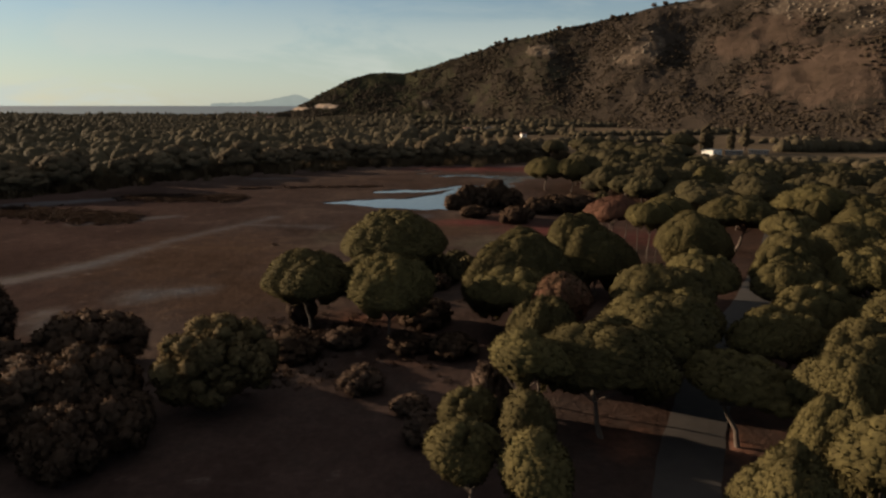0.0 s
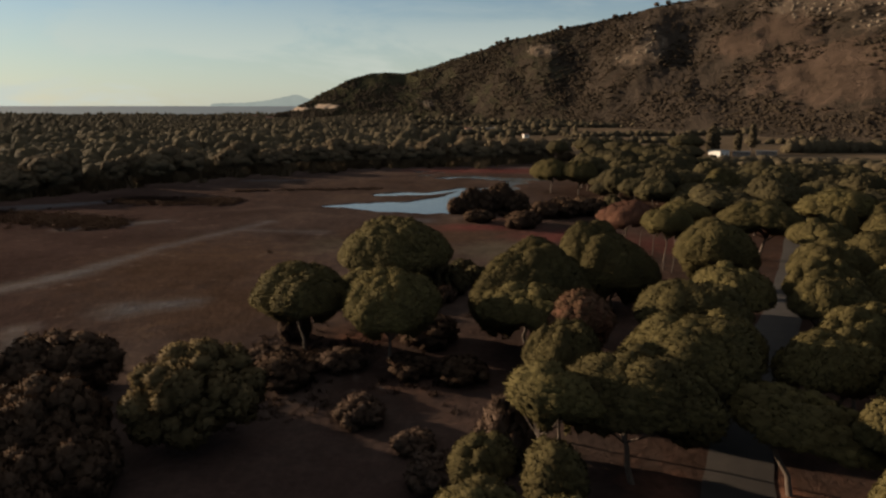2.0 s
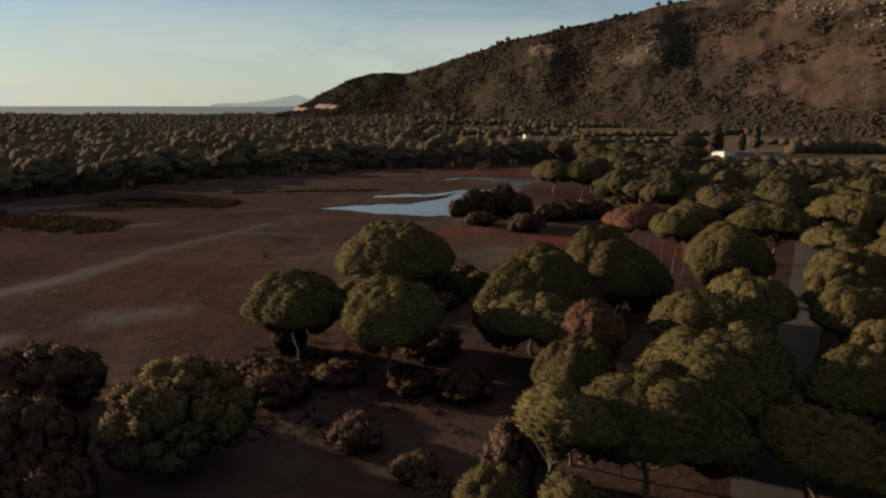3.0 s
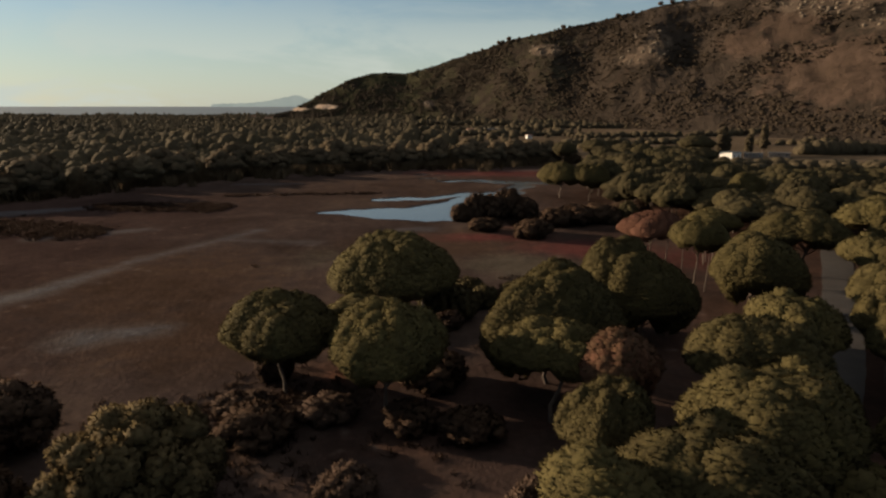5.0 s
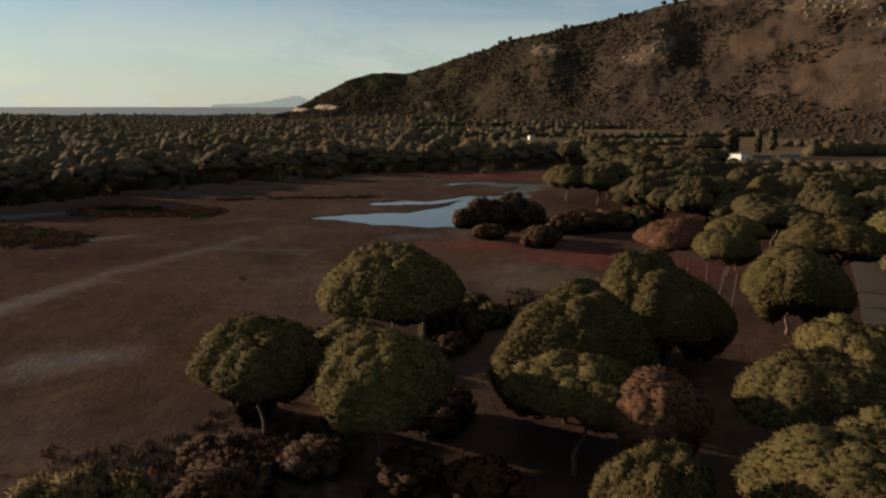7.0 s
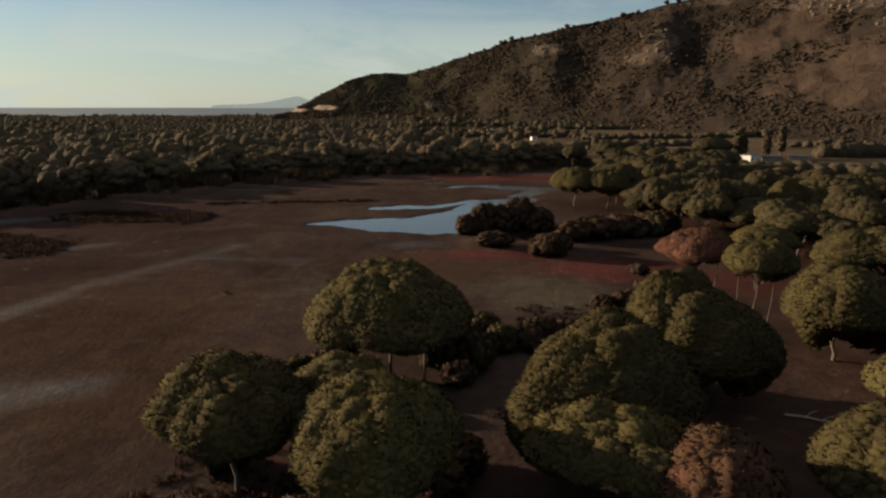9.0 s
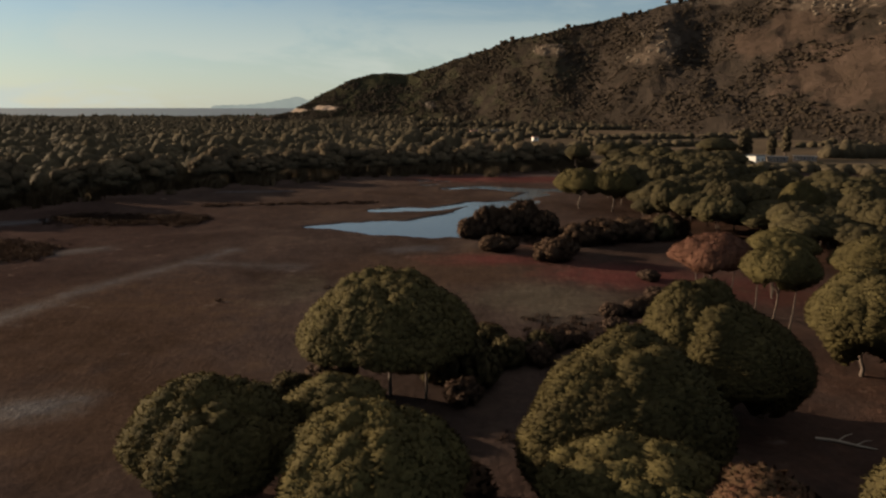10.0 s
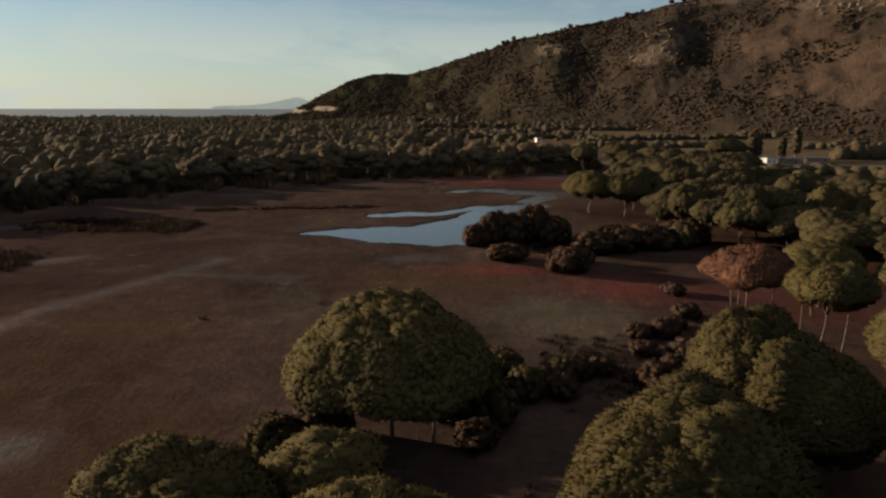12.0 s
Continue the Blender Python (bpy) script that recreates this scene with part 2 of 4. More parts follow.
bark, soil, slope_mat, asphalt = bark_material(), ground_material(), hill_material(), asphalt_material()
pond_mat = water_material("pond_water", (0.05, 0.052, 0.05), 0.12, 0.9, 0.30)
sea_mat = water_material("sea_water", (0.035, 0.05, 0.06), 0.55, 0.08, 0.3)
white_wall, cream_wall = plaster_material("white_plaster", (0.499, 0.486, 0.461)), plaster_material("cream_plaster", (0.154, 0.128, 0.109))
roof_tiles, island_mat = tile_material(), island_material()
dead_wood = plaster_material("bleached_wood", (0.24, 0.20, 0.165))
dark_glass = Nodes("dark_window").finish((0.02, 0.02, 0.025), 0.15, specular=0.5)
grey_roof = plaster_material("grey_sheet_roof", (0.128, 0.122, 0.115))
rock_mat = plaster_material("pale_rock", (0.095, 0.072, 0.050))

# ---- mesh helpers ----
def tri_mesh(name, v, f, normals=None, material=None, smooth=True, attributes=None):
    """A mesh from arrays of corners and faces of one size."""
    v, f = np.asarray(v, np.float32), np.asarray(f, np.int32)
    k = f.shape[1]
    me = bpy.data.meshes.new(name)
    me.vertices.add(len(v))
    me.vertices.foreach_set("co", v.ravel())
    me.loops.add(f.size)
    me.loops.foreach_set("vertex_index", f.ravel())
    me.polygons.add(len(f))
    me.polygons.foreach_set("loop_start", np.arange(0, f.size, k, dtype=np.int32))
    me.polygons.foreach_set("use_smooth", np.full(len(f), smooth))
    me.update(calc_edges=True)
    if normals is not None:
        me.normals_split_custom_set_from_vertices(np.asarray(normals, np.float32))
    for key, values in (attributes or {}).items():
        me.attributes.new(key, "FLOAT", "POINT").data.foreach_set("value", np.asarray(values, np.float32))
    if material:
        me.materials.append(material)
    return me


def part(name, bm, material, parent, label=""):
    """Links a bmesh, or a finished mesh, as one object under a thing or a part."""
    if isinstance(bm, bmesh.types.BMesh):
        me = bpy.data.meshes.new(name)
        bm.to_mesh(me)
        bm.free()
        me.materials.append(material)
    else:
        me = bm
    ob = new(name, me)
    ob.parent = parent
    if label:
        ob["label"] = label
    return ob


def unit(a):
    return a / np.maximum(np.linalg.norm(a, axis=-1, keepdims=True), 1e-9)


def icosphere(level):
    bm = bmesh.new()
    bmesh.ops.create_icosphere(bm, subdivisions=level, radius=1)
    v = np.array([p.co[:] for p in bm.verts])
    f = np.array([[p.index for p in q.verts] for q in bm.faces])
    bm.free()
    return v, f


ICO = {k: icosphere(k) for k in (1, 2, 3)}


def tube(points, radii, sides=7):
    """A tapered limb along points, as corners and triangles."""
    pts = np.array(points, float)
    v, f = [], []
    for k, (p, r) in enumerate(zip(pts, radii)):
        d = unit(pts[min(k + 1, len(pts) - 1)] - pts[max(k - 1, 0)])
        a = unit(np.cross(d, (0.31, 0.95, 0.11)))
        b = np.cross(d, a)
        for s in range(sides):
            w = 2 * math.pi * s / sides
            v.append(p + r * (math.cos(w) * a + math.sin(w) * b))
    for k in range(len(pts) - 1):
        for s in range(sides):
            i, j = k * sides + s, k * sides + (s + 1) % sides
            f += [(i, j, j + sides), (i, j + sides, i + sides)]
    top = len(v) - sides
    f += [(top, top + s, top + s + 1) for s in range(1, sides - 1)]
    return np.array(v), np.array(f)


def join(pieces):
    v, f, n, at = [], [], [], 0
    for piece in pieces:
        v.append(piece[0])
        f.append(piece[1] + at)
        n.append(piece[2] if len(piece) > 2 else np.zeros_like(piece[0]))
        at += len(piece[0])
    return np.concatenate(v), np.concatenate(f), np.concatenate(n)


def spread(rng, p, n, gap):
    """Picks points one by one so that none lies closer than gap (times its own chance) to another."""
    taken = np.zeros((0, 3))
    chosen = []
    own = gap * rng.uniform(0.8, 1.2, len(p))
    for k in range(len(p)):
        if not len(taken) or ((taken - p[k]) ** 2).sum(1).min() > own[k] ** 2:
            taken = np.vstack((taken, p[k]))
            chosen.append(k)
    return p[chosen], n[chosen]


def cushions(rng, base, out, size, blades, level=2, needle=0.16, deep=0.82):
    """Rounded cushions of foliage that stand out from a surface, with short needles all over them."""
    v, f = ICO[level]
    f = f[v[f][:, :, 2].mean(1) > -0.42]
    n, q = len(base), len(v)
    t1 = unit(np.cross(out, rng.normal(0, 1, (n, 3))))
    t2 = np.cross(out, t1)
    r = size * rng.uniform(0.65, 1.4, (n, 1, 1))
    wave = np.sin(np.einsum("qk,nk->nq", v, rng.normal(0, 2.6, (n, 3))) + rng.uniform(0, 6.28, (n, 1)))
    local = v[None] * (1 + rng.normal(0, 0.09, (n, q, 1)) + 0.13 * wave[:, :, None])
    turned = local[:, :, :1] * t1[:, None] + local[:, :, 1:2] * t2[:, None] + local[:, :, 2:] * out[:, None] * deep
    pos = base[:, None] + r * (turned - 0.22 * out[:, None])
    nrm = unit(unit(turned) * 0.50 + 0.75 * out[:, None])
    pieces = [(pos.reshape(-1, 3), (f[None] + (np.arange(n) * q)[:, None, None]).reshape(-1, 3), nrm.reshape(-1, 3))]
    m = n * blades
    if m:
        o = np.repeat(out, blades, 0)
        d = unit(rng.normal(0, 1, (m, 3)) + 0.8 * o)
        p = np.repeat(base, blades, 0) + np.repeat(r[:, 0], blades, 0) * (d * 0.90 - 0.22 * o)
        side = unit(np.cross(d, rng.normal(0, 1, (m, 3)))) * needle * 0.36
        tip = p + unit(d + rng.normal(0, 0.45, (m, 3))) * needle * rng.uniform(0.6, 1.5, (m, 1))
        v = np.stack((p - side, p + side, tip), 1)
        nrm = unit(0.5 * d + 0.7 * o)
        flip = (np.cross(v[:, 1] - v[:, 0], v[:, 2] - v[:, 0]) * nrm).sum(1) < 0
        v[flip] = v[flip][:, (1, 0, 2)]
        pieces.append((v.reshape(-1, 3), np.arange(3 * m).reshape(-1, 3), np.repeat(nrm, 3, 0)))
    return pieces


def crown(rng, lobes, clump, blades, core=0.90, level=1, needle=0.14):
    """A crown of many lobes: a rough inner mass set all over with rounded cushions of leaves."""
    lobes = np.array(lobes, float)             # centre x, y, z, radius, half height
    pieces, base, out = [], [], []
    axes = np.c_[lobes[:, 3], lobes[:, 3], lobes[:, 4]]
    for k in range(len(lobes)):
        c, ax = lobes[k, :3], axes[k]
        v, f = ICO[2 if k == 0 else 1]
        rough = 1 + 0.10 * np.sin(v @ rng.normal(0, 3.0, 3) + rng.uniform(0, 6))
        pieces.append((c + v * ax * core * rough[:, None], f, unit(v / ax)))
        count = int(9 * ax[0] * (ax[0] + ax[2]) / clump ** 2) + 4
        d = unit(rng.normal(0, 1, (count, 3)))
        p = c + d * ax * rng.uniform(0.92, 1.05, (count, 1))
        keep = p[:, 2] > 0.02
        for j in range(len(lobes)):
            if j != k:
                keep &= (((p - lobes[j, :3]) / axes[j]) ** 2).sum(1) > 0.86
        base.append(p[keep])
        out.append(unit(d[keep] / ax))
    base, out = np.concatenate(base), np.concatenate(out)
    mixed = rng.permutation(len(base))
    base, out = spread(rng, base[mixed], out[mixed], clump * 1.25)
    return join(pieces + cushions(rng, base, out, clump, blades, level, needle))


def umbrella_crown(rng, radius, low, high, clump, blades, sharp, full, knobs, skirt, level=2, needle=0.16):
    """The crown of a stone pine: an uneven cap of rounded cushions, and below it a shaded underside that narrows towards
    the limbs. sharp and full set the cap's curve. Returns the mesh pieces, the limbs' ends, the mean reach and the height."""
    p = rng.uniform(0, 6.28, 4)
    tilt, tall = rng.uniform(0.02, 0.10) * radius, high - low
    # broad swellings, each the head of one limb
    count = max(8, int(1.5 * (radius / 0.85) ** 2))
    k = np.arange(count)
    la, lr = k * 2.39996 + rng.uniform(-0.35, 0.35, count), np.sqrt((k + 0.5) / count) * radius
    cx, cy, cs = lr * np.cos(la), lr * np.sin(la), 0.95 * rng.uniform(0.65, 1.4, count)
    bulge = 0.46 * knobs * rng.uniform(0.3, 1.6, count)
    heads = int(rng.integers(4, 7))
    ha = np.arange(heads) * 2 * math.pi / heads + rng.uniform(-0.5, 0.5, heads)
    hx, hy = 0.52 * radius * np.cos(ha), 0.52 * radius * np.sin(ha)
    hs, hz = radius * rng.uniform(0.42, 0.62, heads), tall * rng.uniform(0.0, 0.30, heads) * knobs

    def surface(q, a):
        reach = radius * (0.95 + 0.09 * np.sin(2 * a + p[0]) + 0.07 * np.sin(3 * a + p[1]) + 0.03 * np.sin(5 * a + p[2]) + 0.015 * np.sin(11 * a + p[3]))
        x, y = q * reach * np.cos(a), q * reach * np.sin(a)
        d2 = ((x[:, None] - cx) ** 2 + (y[:, None] - cy) ** 2) / cs ** 2
        b = (np.clip(1 - d2, 0, 1) ** 0.6 * bulge).max(1) * (1 - 0.75 * q ** 3)
        z = low + tall * np.clip(1 - q ** sharp, 0, 1) ** full + b + tilt * q * np.cos(a - p[3])
        h2 = ((x[:, None] - hx) ** 2 + (y[:, None] - hy) ** 2) / hs ** 2
        z = z + (np.exp(-1.6 * h2) * hz).sum(1)
        grow = 1 + 0.45 * b * q / radius
        return np.stack((x * grow, y * grow, z), -1)

    def normal(q, a):
        e = 0.03
        du = surface(np.clip(q + e, 0, 1), a) - surface(np.clip(q - e, 0, 1), a)
        dv = surface(q, a + e) - surface(q, a - e)
        n = unit(np.cross(du, dv))
        return n * np.where(n[:, 2:] < 0, -1, 1)

    def below(d, a):
        """The underside: from the rim (d = 0) in and down to the limbs (d = 1)."""
        edge = surface(np.ones(len(a)), a)
        k = 1 - 0.66 * d ** (1.25 + 0.3 * np.sin(3 * a + p[1]))
        ragged = 0.95 + 0.40 * np.sin(3 * a + p[2]) + 0.30 * np.sin(7 * a + p[0])
        return np.stack((edge[:, 0] * k, edge[:, 1] * k, edge[:, 2] - 0.05 - skirt * ragged * np.sin(d * 1.5)), -1)

    # inner mass
    rings, seg, lower = 11, 36, 5
    qs = np.concatenate(([0.02], np.linspace(0.12, 1.0, rings - 1) ** 0.8))
    qq, aa = np.repeat(qs, seg), np.tile(np.arange(seg) * 2 * math.pi / seg, rings)
    shell = surface(qq, aa) * (0.985, 0.985, 1) - (0, 0, 0.12 * clump)
    dd, da = np.repeat(np.linspace(0.15, 1, lower), seg), np.tile(np.arange(seg) * 2 * math.pi / seg, lower)
    under = below(dd, da) * (0.88, 0.88, 1) + (0, 0, 0.25)
    v = np.concatenate((shell, under, [(0, 0, low - 0.5 * skirt)]))
    f = []
    for r in range(rings + lower - 1):
        for s in range(seg):
            i, j = r * seg + s, r * seg + (s + 1) % seg
            f += [(i, i + seg, j + seg), (i, j + seg, j)]
    last = (rings + lower - 1) * seg
    f += [(last + s, len(v) - 1, last + (s + 1) % seg) for s in range(seg)]
    down = unit(np.c_[np.cos(da), np.sin(da), np.full(len(da), -0.9)])
    pieces = [(v, np.array(f), np.concatenate((normal(qq, aa), down, [(0, 0, -1.0)])))]
    # cushions over the dome, its rim and, fewer, its underside
    area = math.pi * radius ** 2 * (1 + 1.1 * (tall / radius) ** 1.5)
    n = int(7 * area / clump ** 2)
    q, a = np.sqrt(rng.random(n)), rng.uniform(0, 2 * math.pi, n)
    nn = normal(q, a)
    pick = rng.random(n) < np.clip(1 / np.maximum(nn[:, 2], 0.25), 1, 4) / 4
    base, out = surface(q, a)[pick], nn[pick]
    m = int(5 * 2 * math.pi * radius * (0.5 * skirt + 0.3) / clump ** 2)
    ra, rd = rng.uniform(0, 2 * math.pi, m), rng.random(m) ** 1.2 * 0.75
    base = np.concatenate((base, below(rd, ra)))
    out = np.concatenate((out, unit(np.c_[np.cos(ra), np.sin(ra), 0.25 - 1.6 * rd])))
    mixed = rng.permutation(len(base))
    base, out = spread(rng, base[mixed], out[mixed], clump * 1.22)
    pieces += cushions(rng, base, out, clump, blades, level, needle)
    m = int(2.0 * radius * (radius * 0.6 + skirt) / clump)
    ud, ua = rng.uniform(0.35, 1, m), rng.uniform(0, 2 * math.pi, m)
    pieces += cushions(rng, below(ud, ua), unit(np.c_[np.cos(ua), np.sin(ua), rng.uniform(-1.4, -0.4, m)]), clump * 0.8, blades // 2, 1, needle)
    places = surface(np.clip(lr / radius, 0, 0.9), la) - (0, 0, 0.5)
    rim = np.linalg.norm(surface(np.ones(60), np.linspace(0, 2 * math.pi, 60))[:, :2], axis=1).mean() + 0.6 * clump
    whole = join(pieces)
    return whole, places, rim, float(np.sort(whole[0][:, 2])[-len(whole[0]) // 40])


# ---- plants, each built once and then copied ----
class Plant:
    """A plant built once at its own size; put() places it again at any size."""

    def __init__(self, name, radius, height, label, category):
        self.root = tagged(new(name), label, category)
        self.radius, self.height, self.used = radius, height, False
        self.name = name

    def put(self, x, y, radius, height, turn, z=0.0, group="", oval=0.0):
        m = Matrix.Translation((x, y, z)) @ Matrix.Rotation(turn, 4, "Z") @ Matrix.Diagonal(
            (radius * (1 + oval) / self.radius, radius * (1 - oval) / self.radius, height / self.height, 1))
        if not self.used:
            ob = self.root
            self.used = True
            ob.matrix_basis = m
        else:
            s = self.root.scale
            ob = copy_thing(self.root, m @ Matrix.Diagonal((1 / s[0], 1 / s[1], 1 / s[2], 1)))
        if group:
            ob["group"] = group
        return ob


def limbs(root, rng, lobes, fork, lean, thick, count, trunk_name="trunk", base=-0.4):
    """A leaning trunk and limbs that rise from it into the crown."""
    bend = rng.uniform(-0.3, 0.3, 2)
    pts = [(0, 0, base), (lean[0] * 0.25 + bend[0], lean[1] * 0.25 + bend[1], fork * 0.35),
           (lean[0] * 0.7, lean[1] * 0.7, fork * 0.7), (lean[0], lean[1], fork), (lean[0] * 1.2, lean[1] * 1.2, fork * 1.35)]
    v, f = tube(pts, [thick * 1.25, thick, thick * 0.85, thick * 0.8, thick * 0.35], 8)
    part(trunk_name, tri_mesh("trunk", v, f, material=bark), bark, root)
    order = rng.permutation(len(lobes))[:count]
    for k in order:
        c = np.array(lobes[k][:3])
        start = np.array((lean[0], lean[1], fork * rng.uniform(0.82, 1.0)))
        mid = start * 0.45 + c * 0.55 - (0, 0, 0.35)
        v, f = tube([start, mid, c], [thick * 0.55, thick * 0.36, thick * 0.12], 6)
        part("branch", tri_mesh("branch", v, f, material=bark), bark, root)


def stone_pine(seed, radius, height, low, leaf, label, clump=0.23, blades=8, sharp=2.1, full=0.72, limbs_n=8, knobs=1.0, skirt=1.6, stems=1,
               name="stone_pine", thick=0.15, lean=0.9, level=1, needle=0.19):
    rng = np.random.default_rng(seed)
    plant = Plant(name, radius, height, label, "pine tree")
    (v, f, n), places, plant.radius, plant.height = umbrella_crown(rng, radius, low, height, clump, blades, sharp, full, knobs, skirt, level, needle)
    a = rng.uniform(0, 6.28)
    limbs(plant.root, rng, places, max((low - skirt) * 0.85, 1.4), (lean * math.cos(a), lean * math.sin(a)), thick, limbs_n)
    for k in range(stems - 1):
        b, foot_r = a + 2 * math.pi * (k + 0.5 + rng.uniform(-0.2, 0.2)) / (stems - 1), radius * rng.uniform(0.30, 0.50)
        foot = np.array((foot_r * math.cos(b), foot_r * math.sin(b), -0.4))
        head = foot * (1.25, 1.25, 0) + (rng.uniform(-0.4, 0.4), rng.uniform(-0.4, 0.4), low + 0.2)
        bend = foot * 0.55 + head * 0.45 + (*rng.uniform(-0.22, 0.22, 2), 0)
        tv, tf = tube([foot, bend, head], [thick, thick * 0.8, thick * 0.4], 7)
        part("trunk", tri_mesh("trunk", tv, tf, material=bark), bark, plant.root)
        for side in (-1, 1):
            end = head + (side * rng.uniform(0.5, 1.1) * math.cos(b + 1), side * rng.uniform(0.5, 1.1) * math.sin(b + 1), 0.3)
            tv, tf = tube([bend * 0.35 + head * 0.65, (head + end) / 2 - (0, 0, 0.35), end], [thick * 0.45, thick * 0.35, thick * 0.15], 5)
            part("branch", tri_mesh("branch", tv, tf, material=bark), bark, plant.root)
    part("crown", tri_mesh("crown", v, f, n, leaf), leaf, plant.root)
    return plant


def broad_tree(seed, radius, height, low, lobes_n, lobe, leaf, label, clump=0.4, blades=10, name="broadleaf_tree", limbs_n=5,
               category="tree", level=1, needle=0.14, core=0.88):
    """A rounded tree whose leaves reach nearly to the ground."""
    rng = np.random.default_rng(seed)
    plant = Plant(name, radius, height, label, category)
    mid, half = (low + height) / 2, (height - low) / 2
    lobes = [(0, 0, mid, radius * 0.74, half * 0.82)]
    p = rng.uniform(0, 6.28, 2)
    for k in range(lobes_n):
        u = (k + 0.5) / lobes_n
        z = 1 - 1.75 * u
        a = k * 2.39996 + rng.uniform(-0.4, 0.4)
        s = lobe * rng.uniform(0.5, 1.45)
        r = math.sqrt(max(0.05, 1 - z * z)) * (radius - s * 0.85) * (0.95 + 0.10 * math.sin(2 * a + p[0]) + 0.08 * math.sin(3 * a + p[1]))
        lobes.append((math.cos(a) * r, math.sin(a) * r, max(mid + (half - s * 0.5) * z * rng.uniform(0.9, 1.08), s * 0.4), s, s * 0.85))
    limbs(plant.root, rng, lobes, max(0.5, low + 0.25 * (height - low)), (0.2, 0.1), 0.03 * height, limbs_n, "trunk" if height > 3.5 else "stem")
    v, f, n = crown(rng, lobes, clump, blades, core, level, needle)
    part("crown" if height > 3.5 else "foliage", tri_mesh("crown", v, f, n, leaf), leaf, plant.root)
    return plant


PINE = "green stone pine with a wide rounded crown above bare grey limbs"
FLAT = "tall stone pine with a flat green umbrella crown on bare trunk"
DOME = "broad domed stone pine, dense green crown reaching low over dark ground"
YOUNG = "young stone pine with a small rounded green crown"
FAR = "stone pine with a wide green crown, darkened for shade, in the far grove"
DYING = "dying stone pine with rust-red flat crown on tall bare trunk"
HALF = "browning stone pine, reddish dry needles among green"
pines = {
    "u": [stone_pine(11, 4.2, 9.0, 6.8, pine_leaf, PINE, knobs=1.6, skirt=1.2, full=0.66), stone_pine(12, 4.2, 9.0, 7.0, pine_leaf, PINE, sharp=2.2, knobs=1.5, skirt=1.1, full=0.66),
          stone_pine(13, 4.2, 9.0, 6.6, pine_leaf, PINE, knobs=1.4, skirt=1.4, full=0.66), stone_pine(14, 4.2, 9.0, 7.0, pine_leaf, PINE, knobs=1.8, skirt=1.2, full=0.66)],
    "a": [stone_pine(19, 7.8, 10.3, 6.5, pine_leaf, PINE, knobs=1.2, skirt=1.5, sharp=2.1, full=0.62, clump=0.27, limbs_n=12, stems=3, lean=0.5)],
    "b": [stone_pine(16, 4.8, 9.0, 6.0, pine_leaf, PINE, knobs=1.2, skirt=1.6, sharp=2.1, full=0.62, limbs_n=12), stone_pine(17, 4.8, 9.0, 6.2, pine_leaf, PINE, knobs=1.2, skirt=1.8, sharp=2.1, full=0.62, limbs_n=12)],
    "t": [stone_pine(15, 4.0, 9.3, 7.3, pine_leaf, FLAT, sharp=2.2, full=0.65, lean=0.4, skirt=1.3, stems=3, thick=0.10)],
    "k": [stone_pine(18, 4.0, 7.0, 5.6, pine_leaf, "leaning stone pine, pale forked trunk under a thin dark crown", sharp=2.4, skirt=0.6, limbs_n=6, thick=0.16, lean=1.3, clump=0.3)],
    "d": [stone_pine(21, 5.4, 10.0, 5.4, pine_leaf, DOME, knobs=1.25, skirt=2.8, lean=0.4, sharp=2.1, full=0.60), stone_pine(22, 4.4, 9.0, 5.2, pine_leaf, DOME, knobs=1.35, skirt=2.6, lean=0.4, sharp=2.1, full=0.60)],
    "s": [stone_pine(31, 2.2, 8.0, 6.8, pine_leaf, YOUNG, thick=0.10, clump=0.23, skirt=1.1), stone_pine(32, 2.2, 8.0, 6.6, pine_leaf, YOUNG, thick=0.10, clump=0.23, skirt=1.3)],
    "r": [stone_pine(41, 4.5, 9.0, 7.2, red_leaf, DYING, sharp=2.3, full=0.65, name="dying_pine", skirt=1.1, stems=4, thick=0.10, lean=0.3, knobs=0.7)],
    "h": [stone_pine(42, 2.9, 8.0, 6.2, half_red_leaf, HALF, name="browning_pine", skirt=2.0, clump=0.24)],
    "f": [stone_pine(51, 5.0, 9.0, 7.2, shaded_far_leaf, FAR, clump=0.55, blades=4, limbs_n=3, sharp=2.4, level=1, needle=0.3),
          stone_pine(52, 5.0, 9.0, 6.6, shaded_far_leaf, FAR, clump=0.55, blades=4, limbs_n=3, level=1, needle=0.3),
          stone_pine(53, 5.0, 9.0, 7.0, shaded_far_leaf, FAR, clump=0.55, blades=4, limbs_n=3, sharp=2.4, level=1, needle=0.3)],
}
EVERGREEN = "dark evergreen shrub on the marsh ground"
SHRUB = {"name": "shrub", "category": "shrub", "limbs_n": 2, "clump": 0.20, "blades": 16, "needle": 0.24, "core": 0.86}
shrubs = {
    "dark": [broad_tree(61, 2.0, 2.2, 0.0, 30, 0.46, dark_leaf, EVERGREEN, **SHRUB), broad_tree(62, 2.0, 2.6, 0.0, 34, 0.42, dark_leaf, EVERGREEN, **SHRUB)],
    "grey": [broad_tree(63, 2.0, 2.2, 0.0, 30, 0.42, grey_leaf, "dry grey-brown shrub among the marsh grass", **SHRUB)],
    "olive": [broad_tree(64, 2.0, 2.6, 0.0, 32, 0.44, bush_leaf, "olive-green shrub lit on one side, beside the pines", **SHRUB)],
}
tamarisk = broad_tree(71, 4.4, 7.4, 0.8, 30, 1.05, olive_leaf, "rounded yellow-green tamarisk tree at the marsh edge", name="tamarisk_tree", clump=0.27, blades=16, needle=0.24)
